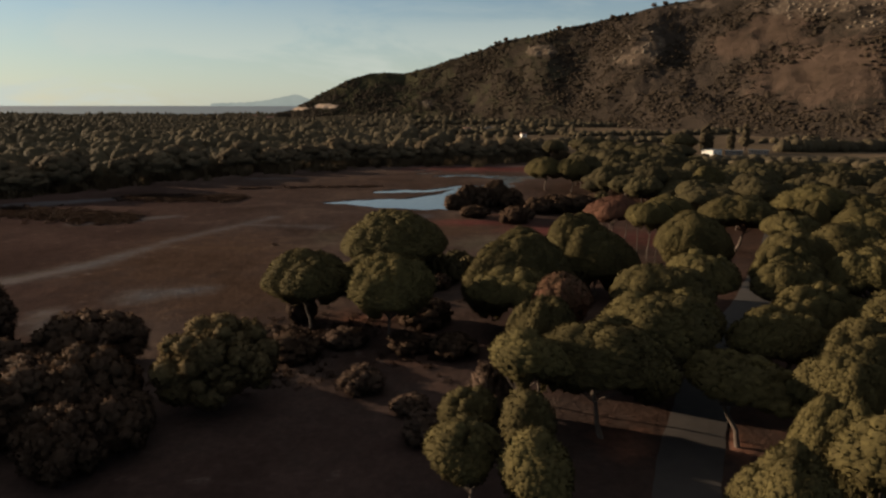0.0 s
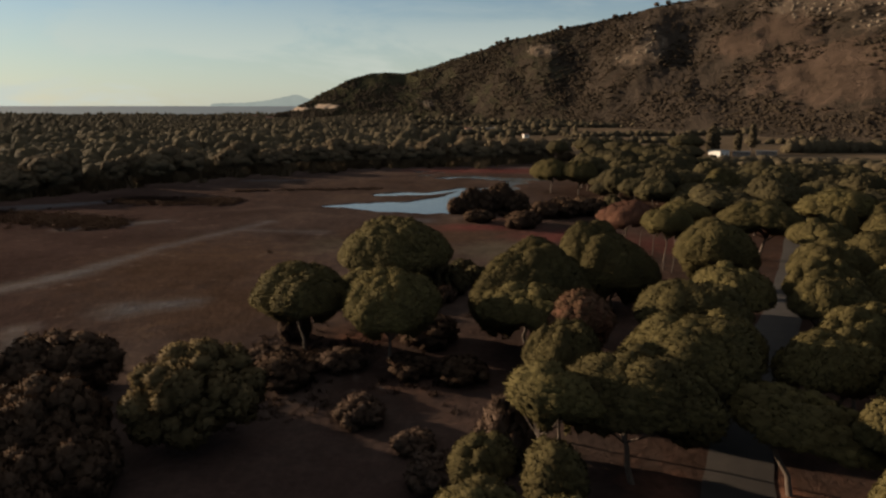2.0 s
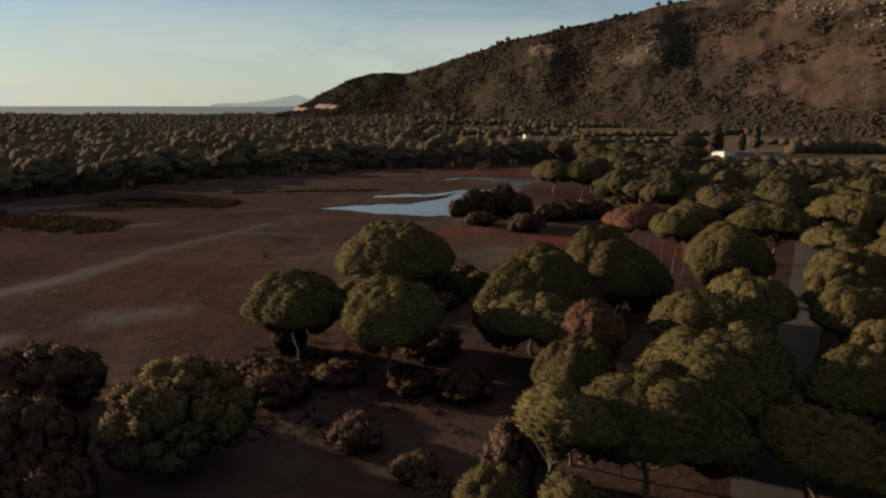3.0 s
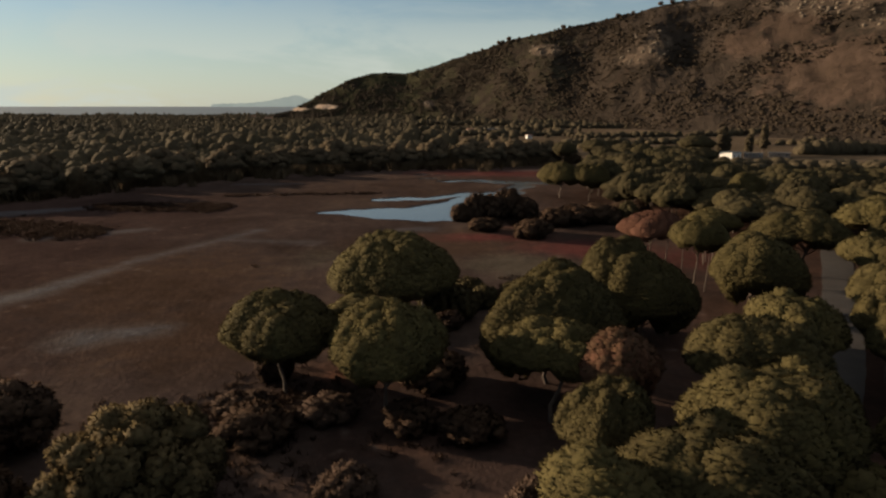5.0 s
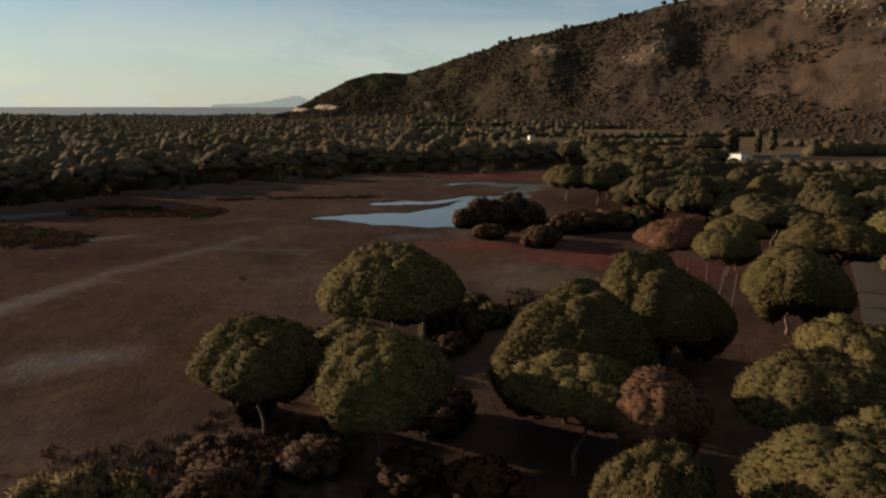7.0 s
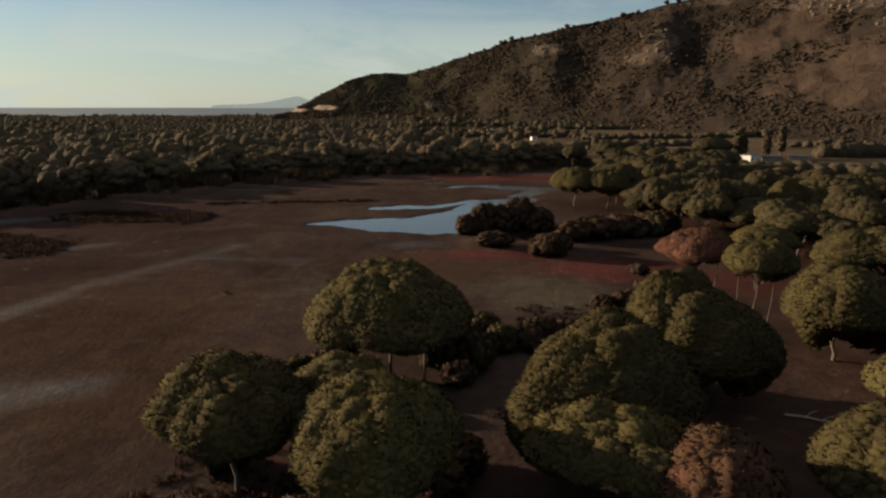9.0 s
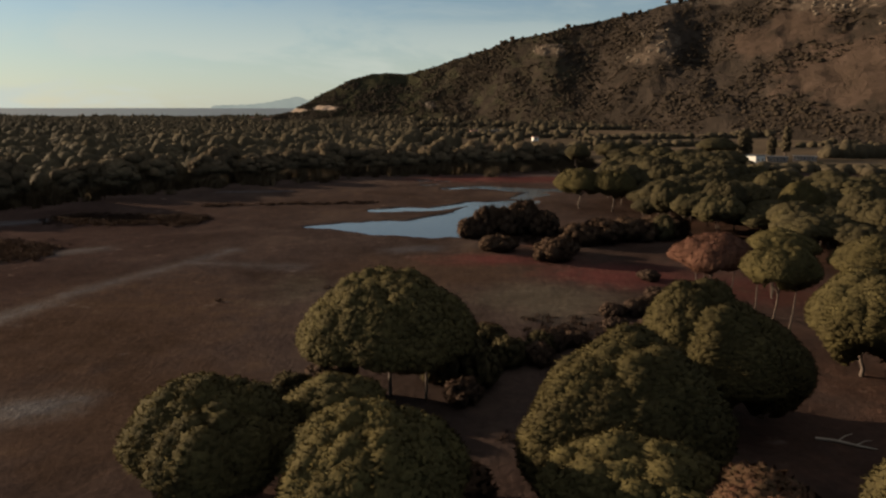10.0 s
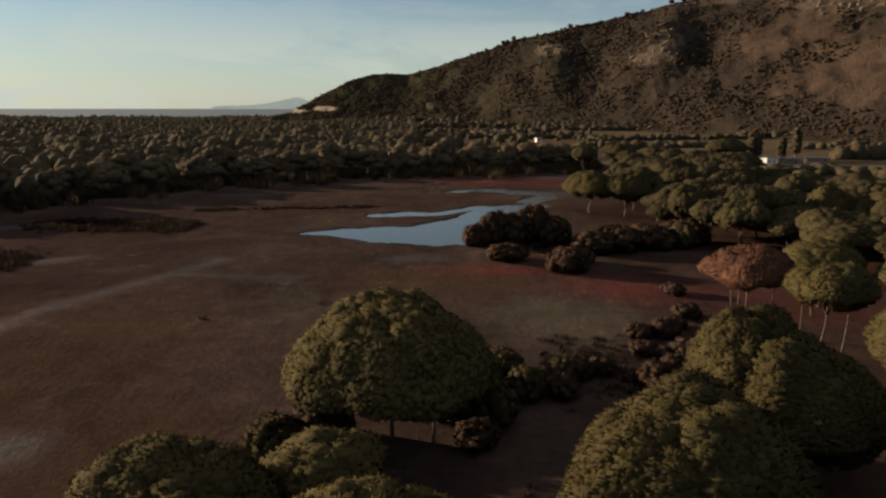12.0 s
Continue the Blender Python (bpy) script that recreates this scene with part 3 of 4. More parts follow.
dark_tree = broad_tree(72, 4.5, 5.5, 0.0, 36, 0.9, dark_leaf, "dark bushy evergreen tree on shaded marsh ground", name="evergreen_tree", clump=0.36, blades=18, needle=0.30, core=0.88)
edge_trees = [broad_tree(80 + k, 5.0, 10.0, 0.3, 10, 2.3, fringe_leaf, "round-crowned woodland tree at the edge of the marsh", clump=0.78, blades=4, needle=0.45,
                         name="woodland_tree", limbs_n=2) for k in range(3)]
poplar = broad_tree(90, 2.2, 16.0, 0.8, 26, 1.0, wood_leaf, "tall slim poplar beside the farm sheds", clump=0.55, blades=4, needle=0.3, name="poplar_tree", limbs_n=2)
ridge_tree = broad_tree(91, 3.0, 5.0, 0.9, 9, 1.0, dark_leaf, "small dark tree on the skyline of the hill", clump=0.55, blades=3, needle=0.3, name="ridge_tree", limbs_n=2)


# ---- land: one sheet of ground with pond basins, then the hill ----
def fbm(x, y, scale, seed=0.0, octaves=4):
    return np.array([noise.fractal((a * scale + seed, b * scale - seed, seed * 0.37), 1.0, 2.0, octaves) for a, b in zip(np.ravel(x), np.ravel(y))]).reshape(np.shape(x))


def capsule(x, y, x1, y1, r1, x2, y2, r2):
    """Signed distance to a stroke of changing width."""
    dx, dy = x2 - x1, y2 - y1
    h = np.clip(((x - x1) * dx + (y - y1) * dy) / (dx * dx + dy * dy + 1e-9), 0, 1)
    return np.hypot(x - x1 - h * dx, y - y1 - h * dy) - (r1 + h * (r2 - r1))


PONDS = [(-28.4, 163.3, 0.5, -21, 164.2, 3.6), (-21, 164.2, 3.6, -11, 162.6, 7.8), (-11, 162.6, 7.8, -3, 162.5, 8.6), (-3, 161, 7.0, 3.0, 154.5, 1.2),
         (-3, 167, 7.0, 4.5, 180, 3.2), (4.5, 180, 3.2, 10, 193, 4.2), (10, 193, 4.6, 20, 199, 2.6),
         (-16.8, 184.4, 1.6, -11, 186.2, 2.8), (-11, 186.2, 2.8, -4, 186.6, 1.0), (-4, 186.6, 1.2, 6, 196.5, 1.6),
         (-1, 225.6, 0.8, 10, 228.6, 3.0), (10, 228.6, 3.0, 22, 222, 3.6), (22, 222, 3.6, 33, 222, 3.0), (19, 205, 2.0, 24, 214, 3.0),
         (-9, 246.5, 1.3, -6, 246.8, 1.3), (-2.2, 243.5, 1.0, -0.8, 243.7, 0.8), (-7.5, 234, 0.5, -4, 235, 0.7)]
PALE = [(-64, 84, 2.0, -54, 98, 2.2), (-54, 98, 1.8, -49, 116, 0.8), (-49, 116, 0.8, -37, 141, 1.2), (-40, 132, 0.7, -23, 130, 1.2), (-114, 152, 6.0, -84, 171, 2.4),
        (-39, 81, 2.6, -32, 84, 2.2), (-47, 74, 1.2, -44, 68, 0.8), (-9, 142, 2.6, -4, 143, 2.2), (-64, 217, 1.2, -46, 219, 1.0),
        (-75, 133, 2.0, -60, 142, 1.5), (40, 262, 1.5, 22, 260, 1.0)]


def pond_distance(x, y):
    return np.min([capsule(x, y, *p) for p in PONDS], 0)


def rise(x, y):
    """The plain climbs a little towards the foot of the hill."""
    r = np.hypot(x, y)
    return 6.0 * np.clip((r - 330) / 520, 0, 1) ** 1.2 * np.clip((np.degrees(np.arctan2(x, y)) + 16) / 14, 0, 1)


def axis(spans):
    values = []
    for a, b, step in spans:
        values += list(np.arange(a, b, step))
    return np.array(values + [spans[-1][1]])


gx = axis([(-3000, -1000, 250), (-1000, -300, 50), (-300, -120, 9), (-120, -60, 2.0), (-60, 60, 0.75), (60, 140, 2.0), (140, 500, 12), (500, 3000, 250)])
gy = axis([(-400, -40, 40), (-40, 20, 6), (20, 140, 1.4), (140, 250, 0.75), (250, 330, 2.5), (330, 900, 14), (900, 1700, 50), (1700, 4900, 400)])
X, Y = np.meshgrid(gx, gy)
near = (np.abs(X) < 150) & (Y > 0) & (Y < 340)
wob = np.zeros_like(X)
wob[near] = fbm(X[near], Y[near], 0.16, 3.1, 4)
lump = np.zeros_like(X)
lump[near] = fbm(X[near], Y[near], 0.55, 7.7, 3)
pd = pond_distance(X, Y) + 0.7 * wob
ROAD = [(2, -90), (7, -20), (11.5, 8), (14.2, 25), (16.7, 37), (22.9, 50), (31, 64), (41.5, 80), (51, 96), (59, 110), (71, 132), (86, 162)]
verge = np.min([capsule(X, Y, *a, 0, *b, 0) for a, b in zip(ROAD[:-1], ROAD[1:])], 0)
Z = np.where(near, 0.10 * wob + 0.05 * lump, 0.0) * np.clip((verge - 2.6) / 5, 0, 1) + rise(X, Y)
shore = np.clip((pd + 0.2) / 1.6, 0, 1)
Z = np.where(pd < 1.4, -0.42 + (Z + 0.42) * shore * shore * (3 - 2 * shore), Z)
seaward = np.clip((Y - 1390) / 60, 0, 1) * np.clip((-150 - X) / 100, 0, 1)
Z -= 6 * seaward


def blob(x, y, cx, cy, rx, ry):
    return np.clip(1.25 - np.sqrt(((x - cx) / rx) ** 2 + ((y - cy) / ry) ** 2) * 0.9, 0, 1)


def largest(*maps):
    return np.max(maps, 0)


pale = np.max([np.clip(0.44 - capsule(X, Y, *p) / 9.0, 0, 0.62) for p in PALE], 0)
zones = {
    # darker-toned stretches on the left, in the foreground and among the pines
    "darkmud": largest(0.9 * blob(X, Y, -8, 34, 26, 24), 0.8 * blob(X, Y, 3, 62, 12, 16), blob(X, Y, -95, 150, 62, 62), blob(X, Y, -70, 110, 34, 40), blob(X, Y, -62, 70, 26, 34)),
    "pale": np.where(pd < 1.0, 0.0, pale),
    "rust": largest(blob(X, Y, -39, 103, 20, 24), blob(X, Y, 0, 128, 22, 15), blob(X, Y, -28, 84, 16, 14), 0.5 * blob(X, Y, -10, 205, 70, 50)),
    "red": largest(blob(X, Y, 26, 125, 15, 9), blob(X, Y, 42, 118, 14, 10), 0.8 * blob(X, Y, 8, 135, 14, 5), 0.8 * blob(X, Y, 20, 250, 40, 14)),
    "meadow": largest(blob(X, Y, 12, 113, 11, 10), 0.6 * blob(X, Y, -20, 118, 8, 10)),
    "litter": largest(blob(X, Y, 40, 60, 32, 60), blob(X, Y, -8, 72, 7, 5), blob(X, Y, 14, 142, 9, 6), blob(X, Y, 70, 150, 50, 80), blob(X, Y, -3, 58, 9, 6) * 0.6),
    "bare": 0.9 * largest(blob(X, Y, 14.8, 43.6, 2.6, 2.8), blob(X, Y, 22.6, 43.0, 1.6, 4.0), blob(X, Y, -8.0, 71.6, 3.2, 2.2), 0.7 * blob(X, Y, 51, 88, 3, 4), 0.7 * blob(X, Y, 12, 146, 6, 2.5)),
    "salt": np.clip(1.0 - np.abs(pd - 0.35) / 0.9, 0, 1) * (0.55 + 0.6 * wob),
    "field": np.clip((np.hypot(X - 20, Y) - 290) / 30, 0, 1),
}
nr, nc = X.shape
idx = np.arange(nr * nc).reshape(nr, nc)
faces = np.stack((idx[:-1, :-1], idx[:-1, 1:], idx[1:, 1:], idx[1:, :-1]), -1).reshape(-1, 4)
ground = new("ground", tri_mesh("ground", np.stack((X, Y, Z), -1).reshape(-1, 3), faces, material=soil, attributes={k: v.ravel() for k, v in zones.items()}))
tagged(ground, "dark brown marsh flat with rusty saltmarsh plants and pale dried mud streaks", "ground", kind="structure")


def ground_z(x, y):
    """Height of the ground sheet at a place."""
    i = min(max(int(np.searchsorted(gx, x)) - 1, 0), nc - 2)
    j = min(max(int(np.searchsorted(gy, y)) - 1, 0), nr - 2)
    a, b = (x - gx[i]) / (gx[i + 1] - gx[i]), (y - gy[j]) / (gy[j + 1] - gy[j])
    return float(Z[j, i] * (1 - a) * (1 - b) + Z[j, i + 1] * a * (1 - b) + Z[j + 1, i] * (1 - a) * b + Z[j + 1, i + 1] * a * b)


def water_sheet(name, x0, x1, y0, y1, z, material, label, far_z=None):
    bm = bmesh.new()
    c = [bm.verts.new(p) for p in ((x0, y0, z), (x1, y0, z), (x1, y1, z if far_z is None else far_z), (x0, y1, z if far_z is None else far_z))]
    bm.faces.new(c)
    me = bpy.data.meshes.new(name)
    bm.to_mesh(me)
    bm.free()
    me.materials.append(material)
    return tagged(new(name, me), label, "water", kind="structure")


water_sheet("water", -36, 38, 148, 250, -0.17, pond_mat, "shallow pale pond reflecting the evening sky on the marsh")
water_sheet("sea", -4800, 300, 1380, 4940, 0.3, sea_mat, "calm grey-blue sea along the horizon", 12.5)


# hill: heights by bearing (degrees to the right of straight ahead) and distance
BEARING = np.array([-16, -13.2, -11.8, -10.1, -8.1, -6.2, -4.7, -3.3, -1.3, 0.6, 3.0, 5.4, 7.8, 10.1, 14.6, 19.0, 25, 32.5, 45, 70])
SKYLINE = np.array([-1.2, -0.55, 0.17, 1.12, 2.07, 2.59, 2.64, 2.55, 3.03, 3.73, 4.42, 5.27, 5.61, 6.24, 7.01, 7.77, 9.2, 10.6, 12, 11])
CREST = np.array([1040, 1040, 1035, 1035, 1030, 1030, 1030, 1020, 980, 960, 935, 910, 890, 875, 860, 850, 840, 820, 780, 700])
FOOT = np.array([1000, 985, 965, 945, 925, 905, 890, 870, 845, 820, 785, 755, 725, 695, 640, 590, 540, 490, 430, 380])
hb = np.radians(np.arange(-17, 62.01, 0.17))
hr = np.concatenate((np.linspace(-0.12, 1.0, 105), np.linspace(1.03, 2.4, 22)))
BB, S = np.meshgrid(hb, hr)
deg = np.degrees(BB)
foot, crest = np.interp(deg, BEARING, FOOT), np.interp(deg, BEARING, CREST)
sky_el = np.interp(deg, BEARING, SKYLINE)
R = foot + S * (crest - foot)
top = 24.6 + crest * np.tan(np.radians(sky_el)) - 4.0
HX, HY = R * np.sin(BB), R * np.cos(BB)
along = BB * 850
gully = fbm(along + 40 * S, R * 0.35, 0.011, 2.2, 5)
small = fbm(HX, HY, 0.045, 9.4, 4)
climb = np.clip(S, 0, 1)
profile = np.where(S < 0, S * 0.6, climb ** 1.12)
after = np.clip(S - 1, 0, 2)
H = 4.0 + top * profile * (1 - 0.45 * after) + 0.0
shape = np.clip(climb * 4, 0, 1) * (1 - climb ** 6 * 0.85)
spur = np.exp(-((deg - 17.6 + 3.0 * (1 - climb)) / 1.9) ** 2) * 17 - np.exp(-((deg - 21.8 + 2.0 * (1 - climb)) / 2.6) ** 2) * 13
spur += -np.exp(-((deg - 12.6 + 1.5 * (1 - climb)) / 2.2) ** 2) * 15 + np.exp(-((deg - 8.4) / 1.5) ** 2) * 9
H = H + shape * (gully * np.interp(deg, [0, 21, 26], [10, 10, 4.5]) * np.clip(top / 90, 0.3, 1.3) + small * 3.2 + spur * np.clip(climb * 1.6, 0, 1)) + (1 - shape) * small * 0.8
el = np.degrees(np.arctan2(H - 24.6, R))


def spot(cx, cy, rx, ry):
    return np.clip(1.2 - np.sqrt(((deg - cx) / rx) ** 2 + ((el - cy) / ry) ** 2), 0, 1)


hill_zones = {
    "green": largest(np.clip((3.0 - deg) / 7, 0, 1) * 0.95, np.clip((15.0 - deg) / 6, 0, 1) * 0.42),
    "rock": largest(spot(8.3, 4.4, 1.6, 0.55), spot(16.8, 4.6, 1.8, 1.7), spot(15.5, 3.6, 2.2, 0.8) * 0.8, spot(29, 7.4, 6.5, 1.5), spot(32, 5.6, 2.5, 0.8) * 0.9, spot(20, 7.6, 3, 0.5) * 0.8,
                    spot(-1.5, 0.1, 0.7, 0.45)),
    "grass": largest(spot(26.5, 6.0, 3.2, 2.6), spot(30, 2.4, 7.5, 3.6), spot(23.5, 4.6, 2.8, 1.6) * 0.9, spot(15.0, 2.0, 3.5, 1.2) * 0.55),
    "sand": largest(spot(-12.4, -0.36, 1.1, 0.20), spot(-10.2, -0.15, 1.35, 0.30)),
}
nr2, nc2 = HX.shape
idx2 = np.arange(nr2 * nc2).reshape(nr2, nc2)
faces2 = np.stack((idx2[:-1, :-1], idx2[:-1, 1:], idx2[1:, 1:], idx2[1:, :-1]), -1).reshape(-1, 4)
hill = new("hill", tri_mesh("hill", np.stack((HX, HY, H), -1).reshape(-1, 3), faces2, material=slope_mat, attributes={k: v.ravel() for k, v in hill_zones.items()}))
tagged(hill, "long rugged hillside of red-brown dry grass, dark scrub and pale rock", "hill", kind="structure")

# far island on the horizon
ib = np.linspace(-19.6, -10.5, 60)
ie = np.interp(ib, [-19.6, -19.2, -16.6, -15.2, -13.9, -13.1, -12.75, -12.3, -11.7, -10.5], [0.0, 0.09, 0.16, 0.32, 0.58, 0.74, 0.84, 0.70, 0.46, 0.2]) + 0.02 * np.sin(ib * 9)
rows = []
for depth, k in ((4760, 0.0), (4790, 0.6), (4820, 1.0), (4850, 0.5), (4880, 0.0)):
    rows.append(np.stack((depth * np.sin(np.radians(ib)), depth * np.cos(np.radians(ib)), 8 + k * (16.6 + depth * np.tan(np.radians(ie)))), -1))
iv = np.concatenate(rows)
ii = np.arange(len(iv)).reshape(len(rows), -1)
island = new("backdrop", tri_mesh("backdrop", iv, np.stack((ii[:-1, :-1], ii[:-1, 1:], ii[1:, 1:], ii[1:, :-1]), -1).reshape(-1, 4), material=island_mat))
tagged(island, "mountainous island far off across the sea, its pale blue haze painted on", "island", kind="structure")


# ---- road through the pines ----
def ribbon(name, points, width, material, lift, thick=0.12):
    """A slab along points, with edges that step down to the ground."""
    pts = np.array(points, float)
    t = np.linspace(0, len(pts) - 1, 140)
    cx, cy = np.interp(t, np.arange(len(pts)), pts[:, 0]), np.interp(t, np.arange(len(pts)), pts[:, 1])
    for _ in range(12):
        cx[1:-1] = (cx[:-2] + cx[1:-1] * 2 + cx[2:]) / 4
        cy[1:-1] = (cy[:-2] + cy[1:-1] * 2 + cy[2:]) / 4
    bm = bmesh.new()
    ring = []
    for k in range(len(cx)):
        d = np.array((cx[min(k + 1, len(cx) - 1)] - cx[max(k - 1, 0)], cy[min(k + 1, len(cx) - 1)] - cy[max(k - 1, 0)]))
        d = d / np.hypot(*d)
        s = np.array((d[1], -d[0]))
        w = width / 2 + 0.05 * math.sin(k * 0.7) + 0.04 * math.sin(k * 1.9)
        row = []
        for a, z in ((-1, lift - thick), (-1, lift), (-0.4, lift + 0.03), (0.4, lift + 0.03), (1, lift), (1, lift - thick)):
            row.append(bm.verts.new((cx[k] + s[0] * a * w, cy[k] + s[1] * a * w, z)))
        ring.append(row)
    for k in range(len(ring) - 1):
        for j in range(5):
            bm.faces.new((ring[k][j], ring[k][j + 1], ring[k + 1][j + 1], ring[k + 1][j]))
    bmesh.ops.recalc_face_normals(bm, faces=bm.faces)
    me = bpy.data.meshes.new(name)
    bm.to_mesh(me)
    bm.free()
    me.materials.append(material)
    return new(name, me)


road = ribbon("road", ROAD, 4.3, asphalt, 0.05)
tagged(road, "narrow worn grey asphalt road running between stone pines", "road", kind="structure")

# ---- stone pines near the flight line: kind, place, crown radius, height ----
rng = np.random.default_rng(5)
NEAR_PINES = [("a", -5.4, 85.7, 8.2, 10.3), ("b", -13.5, 67.8, 4.9, 8.8), ("b", -4.3, 63.6, 4.8, 9.4), ("s", -7.6, 72.1, 3.0, 7.4), ("d", 9.4, 70.1, 5.8, 10.6),
              ("d", 18.7, 83.9, 4.2, 10.1), ("d", 20.9, 81.4, 5.0, 9.1), ("u", 8.5, 62.9, 4.0, 8.3), ("h", 12.5, 59.5, 3.0, 8.5), ("u", 9.3, 49.7, 2.9, 9.1),
              ("u", 18.8, 50.2, 5.2, 9.3), ("u", 22.7, 60.2, 4.9, 9.2), ("u", 22.6, 54.4, 4.0, 8.2), ("u", 29.4, 67.6, 4.6, 8.6), ("d", 36.5, 89.8, 5.2, 9.3), ("u", 51.0, 107.6, 6.3, 9.3), ("t", 33.8, 100.6, 3.8, 9.4)]
MORE_PINES = [("r", 29.9, 108.2, 4.6, 9.1), ("t", 41.4, 115.6, 4.6, 8.1), ("u", 68.0, 115.0, 6.9, 10.2), ("u", 73.2, 108.0, 5.0, 9.2), ("u", 50.8, 89.8, 4.6, 9.2), ("u", 44.6, 77.7, 4.3, 9.1),
              ("u", 54.3, 82.6, 5.0, 9.2), ("u", 33.8, 54.0, 3.8, 9.1), ("u", 28.6, 49.3, 4.0, 8.4), ("s", 7.4, 43.2, 2.7, 8.8),
              ("u", 13.2, 44.4, 4.8, 8.9), ("s", 2.8, 37.8, 2.0, 6.9), ("s", 6.2, 35.6, 2.0, 7.8), ("s", 2.3, 31.8, 2.2, 7.7), ("s", 6.1, 29.6, 2.3, 8.2)]
RIGHT_PINES = [("u", 27.4, 38.8, 3.4, 9.0), ("d", 22.8, 32.0, 2.7, 9.1), ("d", 17.0, 26.0, 2.9, 9.2), ("s", 23.6, 29.0, 2.4, 9.2), ("k", 22.9, 43.0, 4.3, 6.8),
               ("d", 61.0, 103.0, 3.6, 9.2), ("u", 33.0, 44.0, 4.0, 9.4), ("u", 39.0, 50.0, 4.2, 9.2), ("u", 47.0, 68.0, 4.4, 9.0),
               ("u", 66.0, 96.0, 5.0, 9.2), ("u", 58.0, 74.0, 5.0, 9.4), ("d", 30.0, 34.0, 3.4, 9.0), ("u", 49.0, 58.0, 4.6, 9.2), ("u", 66.0, 84.0, 5.0, 9.0),
               ("u", 36.6, 63.4, 3.8, 8.8), ("u", 39.6, 70.2, 3.6, 9.0), ("f", 47.5, 148.1, 4.2, 8.0), ("d", 64.2, 152.5, 5.0, 10.0), ("b", 30.8, 187.4, 6.2, 9.3), ("b", 37.4, 182.8, 5.6, 9.2), ("f", 50.4, 172.9, 6.4, 9.3)]
turns = {"u": 0, "b": 0, "d": 0, "s": 0, "r": 0, "h": 0, "t": 0, "f": 0, "k": 0, "a": 0}
for table, group in ((NEAR_PINES, "stone pines of the grove"), (MORE_PINES, "stone pines of the grove"), (RIGHT_PINES, "stone pines of the grove")):
    for kind, x, y, r, h in table:
        choice = pines[kind]
        choice[turns[kind] % len(choice)].put(x, y, r, h, rng.uniform(0, 6.28), ground_z(x, y), group, rng.uniform(0, 0.14))
        turns[kind] += 1

FAR_GROVE = [(46.5, 270, 5, 10), (63, 285, 7.5, 10), (73, 272, 9, 10),
             (82, 168, 7.4, 9.2), (97, 176, 7, 9.2), (104, 172, 7, 9.2), (88, 244, 8, 9.6), (72, 226, 6.2, 9.4), (117, 320, 9, 10), (104, 155, 6.2, 9.2)]
for x, y, r, h in FAR_GROVE:
    pines["f"][turns["f"] % 3].put(x, y, r, h, rng.uniform(0, 6.28), ground_z(x, y), "stone pines of the far grove")
    turns["f"] += 1
# the grove goes on between and behind them
spots = [(x, y, r) for x, y, r, h in FAR_GROVE] + [(t[1], t[2], t[3]) for t in NEAR_PINES + MORE_PINES + RIGHT_PINES]
tries = 0
while turns["f"] < 165 and tries < 12000:
    tries += 1
    y = rng.uniform(112, 310)
    left = np.interp(y, [112, 140, 160, 205, 240, 310], [66, 52, 40, 40, 52, 70])
    x = rng.uniform(left, 40 + 0.62 * y)
    r = rng.uniform(3.8, 7.2)
    if math.hypot(x, y) > np.interp(math.degrees(math.atan2(x, y)), [8, 16, 20, 24, 40], [310, 300, 240, 205, 200]):
        continue
    if abs(x - np.interp(y, [95, 108, 130, 160], [50, 58, 70, 85])) < 4.5 and y < 165:
        continue
    if all(math.hypot(x - a, y - b) > 0.56 * (r + c) for a, b, c in spots):
        spots.append((x, y, r))
        pines["f"][turns["f"] % 3].put(x, y, r, rng.uniform(5.8, 10.0), rng.uniform(0, 6.28), ground_z(x, y), "stone pines of the far grove")
        turns["f"] += 1

# ---- trees and shrubs on the marsh: place, radius, height ----
tamarisk.put(-17.4, 49.4, 4.5, 7.5, 0.6, ground_z(-17.4, 49.4))
for x, y, r, h in ((-32.6, 57.4, 4.8, 5.2), (-31.4, 45.2, 5.0, 5.2), (-22.8, 42.6, 3.2, 4.0), (-26.6, 46.8, 3.8, 5.6), (-24.6, 39.4, 3.0, 4.4), (-37.5, 50.5, 4.4, 4.8),
                   # these stand mostly out of view, added to shade the foreground
                   (-45.0, 44.0, 5.0, 7.6), (-50.0, 53.0, 5.2, 7.8), (-46.0, 60.0, 4.8, 7.2), (-41.0, 37.0, 4.8, 7.0), (-54.0, 62.0, 5.0, 8.0)):
    dark_tree.put(x, y, r, h, rng.uniform(0, 6.28), ground_z(x, y), "dark trees on the marsh edge")
